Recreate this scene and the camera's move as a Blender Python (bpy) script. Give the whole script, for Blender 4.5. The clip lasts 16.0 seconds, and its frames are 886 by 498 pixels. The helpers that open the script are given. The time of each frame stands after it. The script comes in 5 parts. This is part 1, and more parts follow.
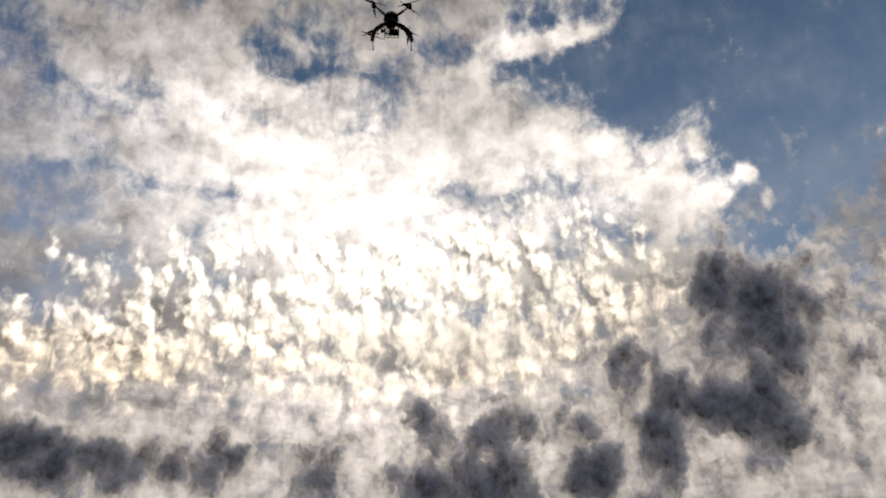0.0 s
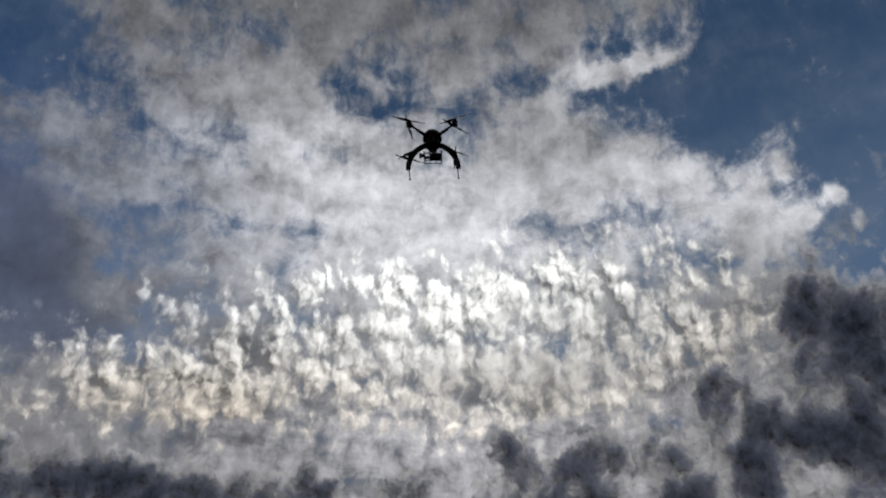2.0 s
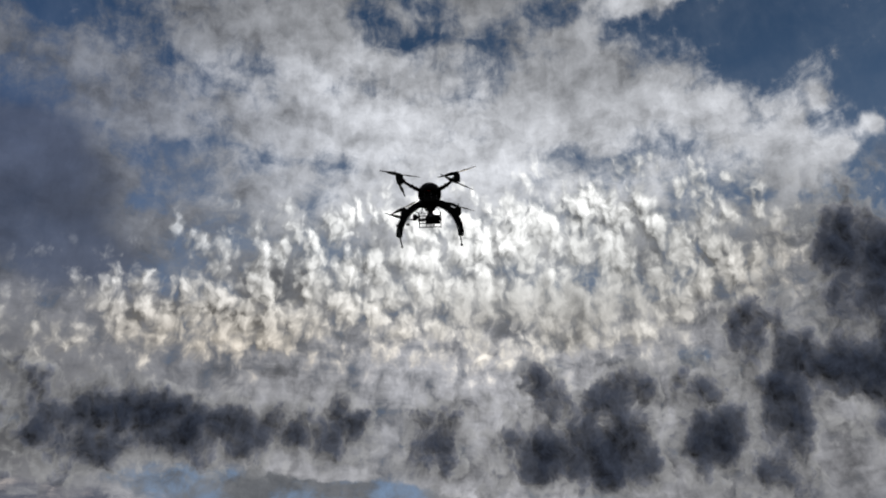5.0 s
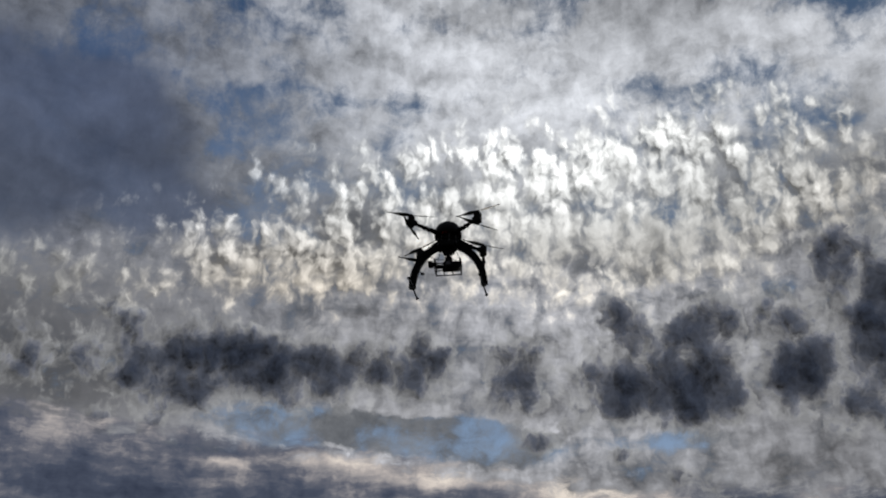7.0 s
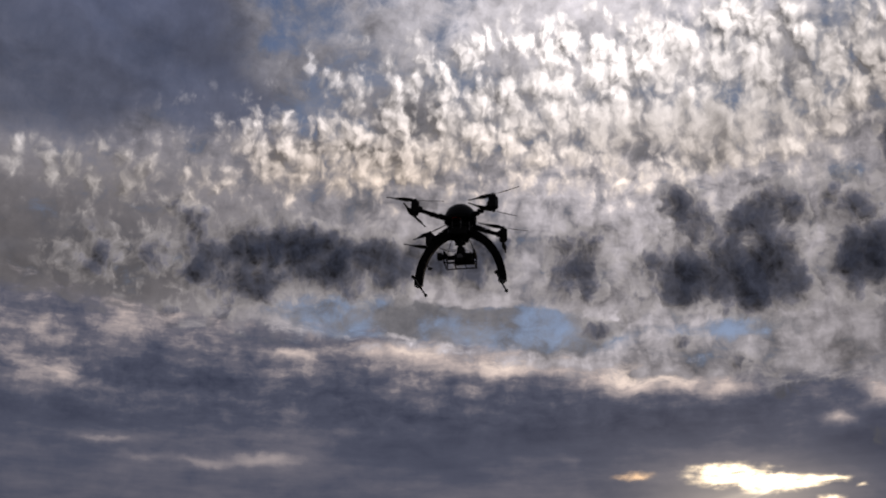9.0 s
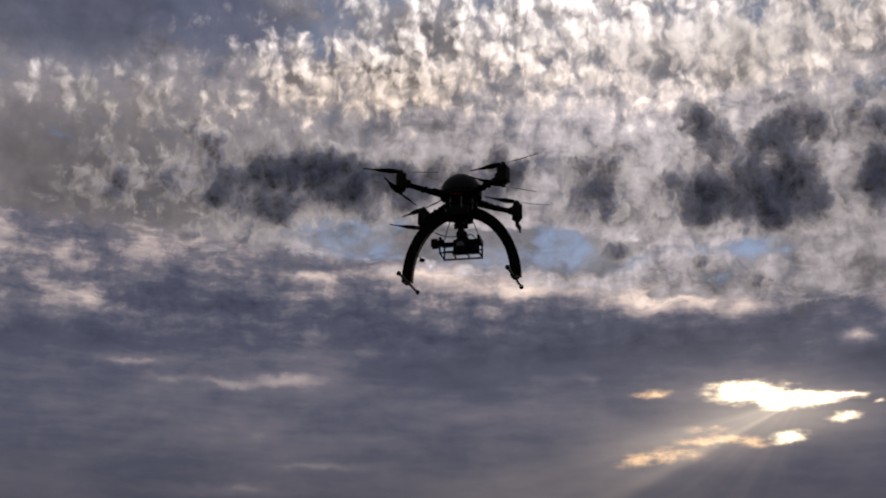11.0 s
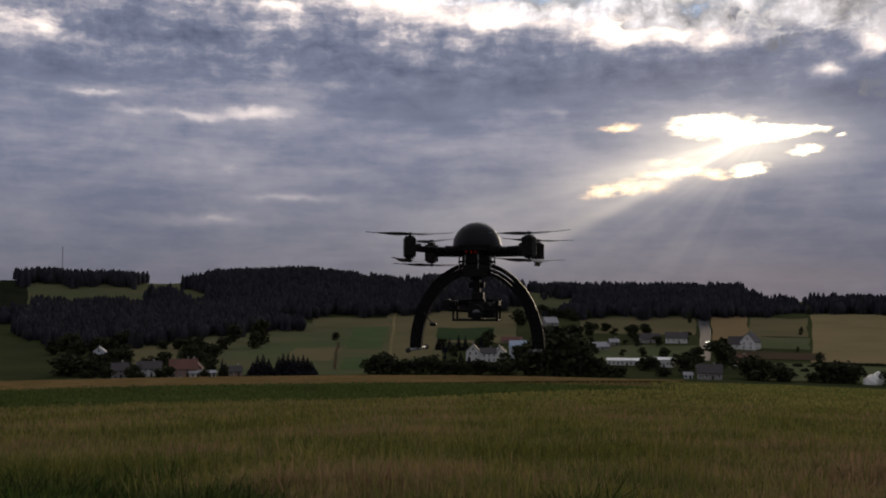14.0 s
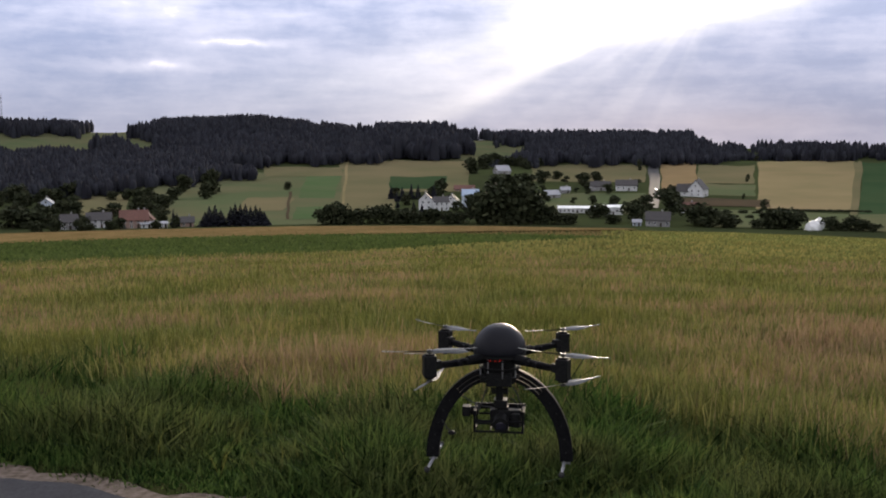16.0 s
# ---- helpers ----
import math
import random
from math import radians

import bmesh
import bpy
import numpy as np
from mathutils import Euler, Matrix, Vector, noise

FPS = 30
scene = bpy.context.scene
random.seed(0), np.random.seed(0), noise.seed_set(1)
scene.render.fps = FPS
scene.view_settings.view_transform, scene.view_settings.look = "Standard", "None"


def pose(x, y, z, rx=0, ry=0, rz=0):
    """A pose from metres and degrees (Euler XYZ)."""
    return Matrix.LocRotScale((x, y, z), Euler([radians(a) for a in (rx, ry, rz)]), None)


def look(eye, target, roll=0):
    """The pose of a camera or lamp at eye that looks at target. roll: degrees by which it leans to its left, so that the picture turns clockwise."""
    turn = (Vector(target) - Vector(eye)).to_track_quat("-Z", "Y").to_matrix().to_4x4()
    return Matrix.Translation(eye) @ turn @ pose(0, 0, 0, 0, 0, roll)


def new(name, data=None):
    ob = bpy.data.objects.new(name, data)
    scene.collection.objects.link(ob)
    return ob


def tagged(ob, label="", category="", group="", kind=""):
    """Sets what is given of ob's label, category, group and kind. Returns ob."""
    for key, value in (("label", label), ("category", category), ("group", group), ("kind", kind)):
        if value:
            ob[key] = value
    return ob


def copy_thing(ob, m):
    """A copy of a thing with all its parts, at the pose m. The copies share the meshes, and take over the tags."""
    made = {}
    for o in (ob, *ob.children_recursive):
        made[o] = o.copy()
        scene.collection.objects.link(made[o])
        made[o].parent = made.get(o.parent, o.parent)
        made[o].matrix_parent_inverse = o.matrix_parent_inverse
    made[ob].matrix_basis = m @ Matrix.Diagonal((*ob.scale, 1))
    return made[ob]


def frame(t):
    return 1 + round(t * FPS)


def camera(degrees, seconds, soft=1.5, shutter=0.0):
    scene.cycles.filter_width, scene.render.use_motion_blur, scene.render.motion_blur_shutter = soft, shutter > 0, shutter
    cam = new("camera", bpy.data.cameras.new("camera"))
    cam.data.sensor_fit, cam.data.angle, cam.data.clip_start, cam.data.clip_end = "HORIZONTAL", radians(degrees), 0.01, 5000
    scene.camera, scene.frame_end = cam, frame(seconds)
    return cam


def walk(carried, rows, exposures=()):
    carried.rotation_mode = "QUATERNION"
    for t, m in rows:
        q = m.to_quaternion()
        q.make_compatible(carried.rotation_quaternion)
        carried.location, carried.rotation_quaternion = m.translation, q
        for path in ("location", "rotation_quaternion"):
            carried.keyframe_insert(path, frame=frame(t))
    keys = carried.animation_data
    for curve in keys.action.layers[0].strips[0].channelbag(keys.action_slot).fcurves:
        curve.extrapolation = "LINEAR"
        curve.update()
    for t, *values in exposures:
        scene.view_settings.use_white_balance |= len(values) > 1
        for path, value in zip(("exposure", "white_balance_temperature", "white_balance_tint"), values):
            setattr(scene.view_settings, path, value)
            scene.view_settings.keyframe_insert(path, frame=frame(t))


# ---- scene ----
SECONDS = 16.0
cam = camera(50.0, SECONDS, soft=2.0)

# seconds, eye x y z, turn x y z
ROWS = [
    (0, -1.002, -5.197, -2.665, 125.769, 3.477, -11.523),
    (0.5, -0.823, -4.934, -2.255, 128.811, 2.872, -9.632),
    (1, -0.668, -4.714, -1.813, 129.722, 2.477, -8.319),
    (1.5, -0.597, -4.538, -1.358, 129.236, 2.001, -7.089),
    (2, -0.591, -4.439, -0.891, 127.954, 1.826, -6.686),
    (2.5, -0.609, -4.377, -0.534, 126.753, 1.437, -6.504),
    (3, -0.629, -4.29, -0.235, 125.701, 1.454, -6.716),
    (3.5, -0.603, -4.193, -0.035, 124.759, 1.303, -6.422),
    (6, -0.154, -3.906, 0.815, 122.765, 0.631, -2.816),
    (6.5, -0.094, -3.814, 1.037, 121.187, 0.292, -1.226),
    (7, -0.039, -3.706, 1.283, 120.284, -0.04, -0.272),
    (7.5, 0.01, -3.625, 1.509, 118.712, -0.254, 0.952),
    (8, 0.066, -3.555, 1.706, 116.71, -0.25, 1.582),
    (8.5, 0.107, -3.445, 1.838, 115.151, -0.442, 2.55),
    (9, 0.145, -3.318, 1.936, 113.76, -0.505, 3.425),
    (11.5, 0.168, -2.522, 2.607, 107.393, -0.303, 4.715),
    (12, 0.142, -2.495, 2.777, 105.318, -0.031, 4.255),
    (12.5, 0.12, -2.498, 2.927, 102.708, -0.55, 3.328),
    (13, 0.097, -2.507, 3.078, 99.195, -0.376, 3.495),
    (13.5, 0.075, -2.504, 3.213, 96.517, -0.358, 2.798),
    (14, 0.036, -2.476, 3.382, 93.068, -0.217, 2.87),
    (14.5, 0.005, -2.393, 3.547, 91.159, -0.157, 2.23),
    (15, -0.029, -2.319, 3.679, 89.07, -0.235, 1.688),
    (15.5, -0.075, -2.267, 3.814, 86.057, -0.273, 0.397),
    (16, -0.135, -2.215, 3.997, 83.923, -0, -0),
]
EXPOSURES = [
    (0.0, 0.60, 7800, 12), (0.5, 0.12, 7150, 17), (1.0, -0.10, 6850, 16), (1.5, -0.25, 6600, 10), (2.5, -0.25, 6550, 9), (3.5, -0.25, 6550, 9),
    (6.0, -0.30, 6450, 8), (7.0, -0.25, 6450, 8), (8.0, -0.22, 6500, 9), (8.5, -0.20, 6600, 11), (9.0, -0.15, 6900, 18), (11.5, 0.22, 7050, 20), (12.0, 0.48, 7000, 19), (12.5, 0.62, 6950, 18),
    (13.0, 0.80, 7100, 16), (13.5, 0.88, 7100, 14), (14.0, 1.22, 7050, 13), (14.5, 1.85, 6950, 12), (15.0, 2.22, 6800, 11), (15.5, 2.58, 6700, 11), (16.0, 2.75, 6750, 11)]
walk(cam, [(r[0], pose(*r[1:])) for r in ROWS], EXPOSURES)

# ------------------------------------------------------------------ world: evening sky with a broken cloud deck
SUN_BEARING, SUN_HEIGHT = 13.5, 9.0
world = bpy.data.worlds.new("evening_sky")
world.use_nodes = True
scene.world = world
WT = world.node_tree
WT.nodes.clear()


def wire(socket, value):
    if isinstance(value, bpy.types.NodeSocket):
        WT.links.new(value, socket)
    else:
        socket.default_value = value


def calc(op, a, b=0.0, c=0.0, clamp=False):
    n = WT.nodes.new("ShaderNodeMath")
    n.operation, n.use_clamp = op, clamp
    for i, v in enumerate((a, b, c)):
        wire(n.inputs[i], v)
    return n.outputs[0]


def vcalc(op, a, b=(0, 0, 0), c=(0, 0, 0)):
    n = WT.nodes.new("ShaderNodeVectorMath")
    n.operation = op
    for i, v in enumerate((a, b, c)):
        wire(n.inputs[i], v)
    return n.outputs["Value"] if op == "DOT_PRODUCT" else n.outputs[0]


def fbm(vec, scale, detail=6.0, rough=0.55, warp=0.0, lac=2.0):
    n = WT.nodes.new("ShaderNodeTexNoise")
    wire(n.inputs["Vector"], vec)
    for key, v in (("Scale", scale), ("Detail", detail), ("Roughness", rough), ("Distortion", warp), ("Lacunarity", lac)):
        n.inputs[key].default_value = v
    return n


def span(value, a, b, lo=0.0, hi=1.0, smooth=True):
    n = WT.nodes.new("ShaderNodeMapRange")
    n.interpolation_type = "SMOOTHSTEP" if smooth else "LINEAR"
    wire(n.inputs[0], value)
    for i, v in enumerate((a, b, lo, hi)):
        n.inputs[i + 1].default_value = v
    return n.outputs[0]


def blend(fac, a, b, mode="MIX"):
    n = WT.nodes.new("ShaderNodeMix")
    n.data_type, n.blend_type = "RGBA", mode
    wire(n.inputs[0], fac)
    for s, v in ((n.inputs[6], a), (n.inputs[7], b)):
        wire(s, (*v, 1) if isinstance(v, tuple) else v)
    return n.outputs[2]


def ramp(value, stops):
    n = WT.nodes.new("ShaderNodeValToRGB")
    el = n.color_ramp.elements
    while len(el) < len(stops):
        el.new(0.5)
    for e, (p, col) in zip(el, stops):
        e.position, e.color = p, (*col, 1)
    wire(n.inputs[0], value)
    return n.outputs[0]


coord = WT.nodes.new("ShaderNodeTexCoord").outputs["Generated"]
sep = WT.nodes.new("ShaderNodeSeparateXYZ")
wire(sep.inputs[0], coord)
DEG = 180 / math.pi
bearing = calc("MULTIPLY", calc("ARCTAN2", sep.outputs[0], sep.outputs[1]), DEG)
height = calc("MULTIPLY", calc("ARCSINE", sep.outputs[2]), DEG)
comb = WT.nodes.new("ShaderNodeCombineXYZ")
wire(comb.inputs[0], bearing)
wire(comb.inputs[1], height)
SKYP = comb.outputs[0]
# ragged edges: the sky's coordinates pushed about by broad and fine noise
push = vcalc("SUBTRACT", fbm(vcalc("MULTIPLY", SKYP, (0.20, 0.26, 1)), 1.0, 2, 0.5).outputs["Color"], (0.5, 0.5, 0.5))
SKYW = vcalc("MULTIPLY_ADD", push, (4.5, 3.2, 0.0), SKYP)


def blobs(rows, p=None):
    """Sum of soft cloud masses: bearing, height, half width, half height, amount."""
    total = 0.0
    for a, e, wa, we, amount in rows:
        v = vcalc("MULTIPLY_ADD", p or SKYW, (1 / wa, 1 / we, 0), (-a / wa, -e / we, 0))
        g = calc("EXPONENT", calc("MULTIPLY", vcalc("DOT_PRODUCT", v, v), -1.0))
        total = calc("MULTIPLY_ADD", g, amount, total)
    return total


def grain(p, scale, shift=(0, 0, 0), detail=6.0, rough=0.56):
    return calc("SUBTRACT", fbm(vcalc("MULTIPLY_ADD", p, (*scale, 1), shift), 1.0, detail, rough).outputs[0], 0.5)


def puffs(p, scale, shift=(0, 0, 0), detail=2.0, rough=0.5, soft=0.35):
    """Rounded cloud heads parted by creases, with smaller heads on them; about -0.4 to 0.4."""
    n = WT.nodes.new("ShaderNodeTexVoronoi")
    n.voronoi_dimensions, n.feature = "2D", "SMOOTH_F1"
    wire(n.inputs["Vector"], vcalc("MULTIPLY_ADD", p, (*scale, 1), shift))
    for key, v in (("Scale", 1.0), ("Detail", detail), ("Roughness", rough), ("Lacunarity", 2.3), ("Smoothness", soft)):
        n.inputs[key].default_value = v
    return calc("SUBTRACT", 0.42, n.outputs["Distance"])


def total(*terms):
    t = terms[0]
    for value, k in terms[1:]:
        t = calc("MULTIPLY_ADD", value, k, t)
    return t


def tone(col, value):
    """A colour times a lightness."""
    return blend(1.0, col, value, "MULTIPLY")


# a gentler warp for the small forms
nudge = vcalc("SUBTRACT", fbm(vcalc("MULTIPLY", SKYP, (0.55, 0.55, 1)), 1.0, 3, 0.55).outputs["Color"], (0.5, 0.5, 0.5))
SKYQ = vcalc("MULTIPLY_ADD", nudge, (1.2, 1.0, 0.0), SKYP)
ruffle = vcalc("SUBTRACT", fbm(vcalc("MULTIPLY", SKYP, (1.3, 1.3, 1)), 1.0, 3, 0.55).outputs["Color"], (0.5, 0.5, 0.5))
SKYR = vcalc("MULTIPLY_ADD", ruffle, (0.5, 0.45, 0.0), SKYQ)

# high thin sheet: bearing, height, half width, half height, cover
SHEET_OPEN = [
    (34, 45.5, 9, 4.2, -1.0), (42, 40, 7, 6, -1.0), (25.5, 44.6, 3.5, 1.2, -0.4), (-26, 45.5, 6, 2.4, -0.8), (-14, 43.2, 2.0, 1.3, -0.35), (-8.4, 44.8, 2.2, 0.9, -0.35),
    (3, 46.2, 3.6, 1.1, -0.5), (-6, 41.3, 2.0, 0.7, -0.3), (-7, 39.0, 7, 0.5, -0.30), (19.5, 38.6, 4.5, 0.8, -0.35), (28.5, 34.5, 3.5, 0.7, -0.6), (37, 34.5, 4, 1.6, -0.6)]
SHEET_BRIGHT = [
    (19.5, 41.6, 5, 1.3, 0.55), (27, 39.9, 2.4, 1.2, 0.6), (31, 36.6, 1.5, 1.2, 0.8), (25.4, 42.1, 1.8, 0.6, 0.4), (26.5, 47.2, 2.6, 0.7, 1.0), (22, 47.1, 2.4, 0.8, 0.8),
    (17, 45.8, 2.0, 0.8, 0.6), (13.3, 43.2, 1.6, 1.2, 0.5), (0, 41.8, 12, 1.8, 0.45), (7, 37.8, 9, 1.6, 0.45), (34.0, 39.0, 0.6, 0.6, 1.1), (36.6, 36.7, 0.8, 0.6, 1.1),
    (34.5, 35.9, 1.1, 0.5, 1.0), (37.5, 34.8, 0.6, 0.7, 1.1), (30, 34.9, 0.6, 1.0, 0.9)]
# thick dark masses low in the broken deck
DARK_WEST = [
    (-18.1, 23.2, 2.6, 1.5, 0.85), (-14, 23.6, 2.6, 1.3, 0.95), (-10.6, 23.6, 2.2, 1.3, 0.9), (-21.5, 24.7, 1.8, 1.0, 0.7), (-3.6, 22.6, 1.9, 1.2, 0.95), (-0.8, 23.7, 1.7, 1.5, 0.85),
    (-16.7, 20.7, 2.6, 1.2, 0.8), (-11.0, 21.8, 2.4, 0.9, 0.75), (-20.6, 18.5, 0.9, 0.8, 0.75), (-17.6, 18.6, 0.9, 0.8, 0.7), (-7.0, 23.2, 2.2, 1.1, 0.75), (-27.8, 18.0, 1.6, 0.6, 0.6),
    (-24.5, 21.5, 3.5, 1.5, 0.55), (-13, 22.8, 11, 2.0, 0.40), (-13, 21.2, 9, 1.6, 0.25)]
DARK_EAST = [
    (5.2, 22.7, 1.6, 1.9, 1.0), (12.3, 25.3, 1.6, 1.6, 1.0), (16.6, 25.0, 1.9, 1.5, 0.9), (15.8, 21.0, 3.0, 1.7, 1.5), (11.4, 21.2, 1.6, 1.4, 1.0), (7.3, 18.8, 1.6, 0.7, 0.95),
    (10.4, 17.8, 1.6, 0.6, 0.9), (17.0, 14.9, 2.2, 0.9, 1.0), (15.2, 16.2, 1.3, 0.7, 0.8), (20.8, 11.6, 2.0, 1.4, 0.8), (22.3, 21.5, 1.6, 1.9, 1.2), (26.5, 22.2, 1.6, 2.2, 1.0),
    (29.2, 24.5, 2.2, 1.7, 1.0), (33.2, 22.6, 2.0, 2.5, 1.0), (25.8, 18.8, 1.8, 1.5, 0.9), (25.2, 27.6, 1.6, 1.6, 0.75), (34.6, 29.8, 2.6, 2.6, 1.0), (31.8, 31.3, 1.4, 1.6, 0.75), (14, 22.4, 12, 2.9, 0.46), (34, 28, 6.5, 6, 0.65), (37, 24, 5, 5, 0.5), (24, 25, 6, 4, 0.30)]
# openings onto the light blue low sky
WINDOW = [(-8, 19.4, 5.5, 0.95, 1.2), (-15.5, 17.6, 3.0, 0.7, 0.9), (0.5, 19.1, 4.5, 1.0, 1.2), (4.6, 18.3, 2.4, 0.8, 1.0), (-3.6, 19.3, 2.6, 0.8, 0.9), (-25.8, 16.9, 2.5, 0.5, 0.7), (22, 26, 1.0, 0.5, 0.7), (13.5, 28.1, 1.5, 0.4, 0.6), (14.5, 18.4, 3, 0.5, 0.6)]
FLEECE = [(-14.7, 18.7, 1.7, 0.5, 1.0), (-8.6, 19.2, 1.3, 0.28, 0.9), (-6.4, 18.5, 1.2, 0.25, 0.8), (-0.8, 20.5, 2.0, 0.4, 0.9), (-27.5, 14.8, 3.5, 0.9, 1.0), (-22.0, 16.4, 2.5, 0.6, 0.8), (5.0, 20.3, 1.6, 0.5, 0.6)]
# bright rims and windows low in the deck
RIMS = [
    (8.5, 15.7, 4.5, 0.80, -0.50), (1.0, 16.7, 4.5, 0.65, -0.42), (-6.4, 17.6, 3.5, 0.40, -0.38), (-12.9, 17.1, 2.5, 0.35, -0.28), (-17.6, 10.7, 1.7, 0.32, -0.20), (-14.3, 11.0, 2.0, 0.36, -0.22),
    (-12.1, 6.1, 2.4, 0.24, -0.12), (-21.1, 10.8, 1.4, 0.3, -0.16), (-16.7, 4.6, 3.4, 0.4, -0.12), (22, 14.2, 1.3, 0.8, -0.45), (19.5, 12.8, 0.9, 0.4, -0.42), (-26.6, 14.6, 4, 0.9, -0.30),
    (-23.4, 11.6, 1.6, 0.25, -0.2), (14.5, 14.9, 2.5, 0.5, -0.30), (-0.9, 13.0, 0.9, 0.3, -0.12), (4.2, 11.3, 0.8, 0.25, -0.12)]
low = span(height, 18.5, 12.0)            # 1 in the smooth slate bank over the horizon
# unseen thick grey overcast, over and behind the lane, added to dim the ground
behind = span(vcalc("DOT_PRODUCT", coord, (0.05, 0.86, 0.50)), 0.80, 0.45)

# noises
cirrus = grain(SKYW, (0.14, 0.21), (3.1, 9.7, 0), 8, 0.62)
veil = grain(SKYW, (0.11, 0.22), (3.1, 4.7, 0), 7, 0.55)
crumb = grain(SKYQ, (0.95, 0.75), (0, 0, 0), 6, 0.62)
band = grain(SKYQ, (0.36, 1.15), (1.7, 0, 0), 7, 0.62)
streak = grain(SKYP, (0.085, 0.60), (0, 0, 0), 5, 0.52)
wisp = grain(SKYP, (0.30, 1.7), (0, 4.1, 0), 4, 0.55)
PUFF = (0.60, 0.50)
small = puffs(SKYR, PUFF, (2.2, 0.7, 0))
small_over = puffs(SKYR, PUFF, (2.2 + 0.20, 0.7 + 0.17, 0))
crest = calc("SUBTRACT", small, small_over)                # the lit flanks of the heads
column = grain(SKYQ, (0.55, 0.17), (5.2, 8.8, 0), 5, 0.55)
lump = puffs(SKYR, (0.40, 0.36), (8.1, 3.3, 0), 3.0, 0.55)
lump_over = puffs(SKYR, (0.40, 0.36), (8.1 + 0.10, 3.3 + 0.14, 0), 3.0, 0.55)

# open sky
clear = ramp(span(height, 14.0, 46.0, smooth=False), [(0.0, (0.34, 0.44, 0.60)), (0.16, (0.25, 0.36, 0.55)), (0.5, (0.085, 0.15, 0.27)), (1.0, (0.030, 0.066, 0.138))])
mist = calc("ADD", span(total(calc("MULTIPLY", veil, 1.0), (crumb, 0.3)), -0.2, 0.4, 0.0, 0.35), blobs([(4, 33, 24, 6, 0.75)], SKYP), clamp=True)
cloud = blend(mist, clear, (0.22, 0.265, 0.345))
# high sheet
sheet_light = calc("ADD", blobs([(9, 37, 15, 4.5, 0.58), (0, 43, 15, 5, 0.46), (27, 40, 9, 5, 0.42), (24, 47, 7, 2.5, 0.40), (35, 37, 4, 3, 0.5)], SKYP), 0.19)
sheet_light = calc("MULTIPLY", sheet_light, total(0.95, (grain(SKYQ, (0.26, 0.42), (1.1, 6.2, 0), 7, 0.62), 2.4), (crumb, 0.7)))
sheet_cover = span(total(0.26, (blobs(SHEET_OPEN), 1.0), (blobs(SHEET_BRIGHT, SKYR), 1.0), (cirrus, 3.3), (crumb, 0.8), (band, 0.5)), -0.36, 0.46, 0.0, 0.95)
cloud = blend(sheet_cover, cloud, tone((0.97, 0.985, 1.05), sheet_light))
# grey veil filling the lower deck
fill = span(total(span(vcalc("DOT_PRODUCT", SKYW, (0, 1, 0)), 36.0, 24.0), (blobs(WINDOW, SKYR), -1.9), (blobs(FLEECE, SKYR), 0.9), (band, 1.2), (crumb, 0.8), (small, 0.3), (veil, 0.6)), 0.05, 0.85, 0.0, 0.95)
fill_light = calc("ADD", blobs([(8, 32, 16, 5, 0.36), (10, 25, 10, 3, 0.22), (-26, 21.5, 12, 5, -0.26), (-1, 18.4, 15, 1.7, 0.32), (22, 18, 6, 3, -0.06)], SKYP), 0.36)
fill_rough = span(bearing, -20.0, -6.0, 0.35, 1.0)
fill_light = calc("MULTIPLY", fill_light, calc("MULTIPLY_ADD", fill_rough, total(0.0, (band, 1.1), (crumb, 1.3), (small, 0.7)), total(1.0, (veil, 1.1))))
cloud = blend(fill, cloud, tone((0.985, 0.98, 1.05), fill_light))
# smooth slate patch in the west
slate = blobs([(-24, 34.5, 6.0, 4.6, 1.3), (-17, 31.5, 3.5, 2.2, 0.6), (-33, 33, 9, 7, 1.2)], SKYW)
cloud = blend(span(total(slate, (veil, 0.7), (crumb, 0.16)), 0.30, 1.0, 0.0, 0.93), cloud, tone((0.092, 0.108, 0.152), total(1.0, (veil, 1.8), (crumb, 0.5))))
# small heads: cream in the west, white in the middle, drawn into grey columns below
# cream where the low light comes through
warm = calc("MULTIPLY", blobs([(-10, 27, 14, 4.0, 1.0), (12, 26, 16, 4, 0.6), (33, 27, 9, 6, 1.0)], SKYP), 0.9, clamp=True)
zone = blobs([(2, 32.5, 16, 4.8, 1.0), (16, 31.5, 11, 5.5, 0.95), (-12, 28.4, 9, 2.8, 0.95), (-26, 25.8, 7, 2.6, 0.75), (27, 31, 6, 3.5, 0.6), (20, 37, 8, 2, 0.35)], SKYW)
heads = total(calc("MULTIPLY", small, 1.15), (lump, 0.30), (crumb, 0.60), (column, 0.25))
heads_cover = calc("MULTIPLY", span(total(-0.34, (veil, 1.1), (heads, 0.95), (calc("MINIMUM", zone, 1.15), 0.98)), -0.46, 0.46), span(zone, 0.12, 0.5))
drawn = blobs([(14, 30.2, 10, 3.6, 1.0), (3, 29.0, 7, 2.0, 0.55)], SKYP)
heads_light = total(0.60, (blobs([(9, 36, 11, 4, 0.55), (4, 33, 9, 4, 0.20), (14, 30, 8, 2.6, -0.06), (9, 26.3, 8, 1.4, 0.25), (-26, 26, 7, 3.5, -0.32)], SKYP), 1.0))
heads_light = calc("MULTIPLY", heads_light, total(1.08, (calc("MULTIPLY", total(calc("MULTIPLY", crest, 1.05), (small, 0.45), (lump, 0.40), (calc("SUBTRACT", lump, lump_over), 0.8)), total(0.9, (veil, 2.2), (drawn, -0.35))), 1.0), (crumb, 0.75), (veil, 0.7), (calc("MULTIPLY", column, drawn), 1.9)))
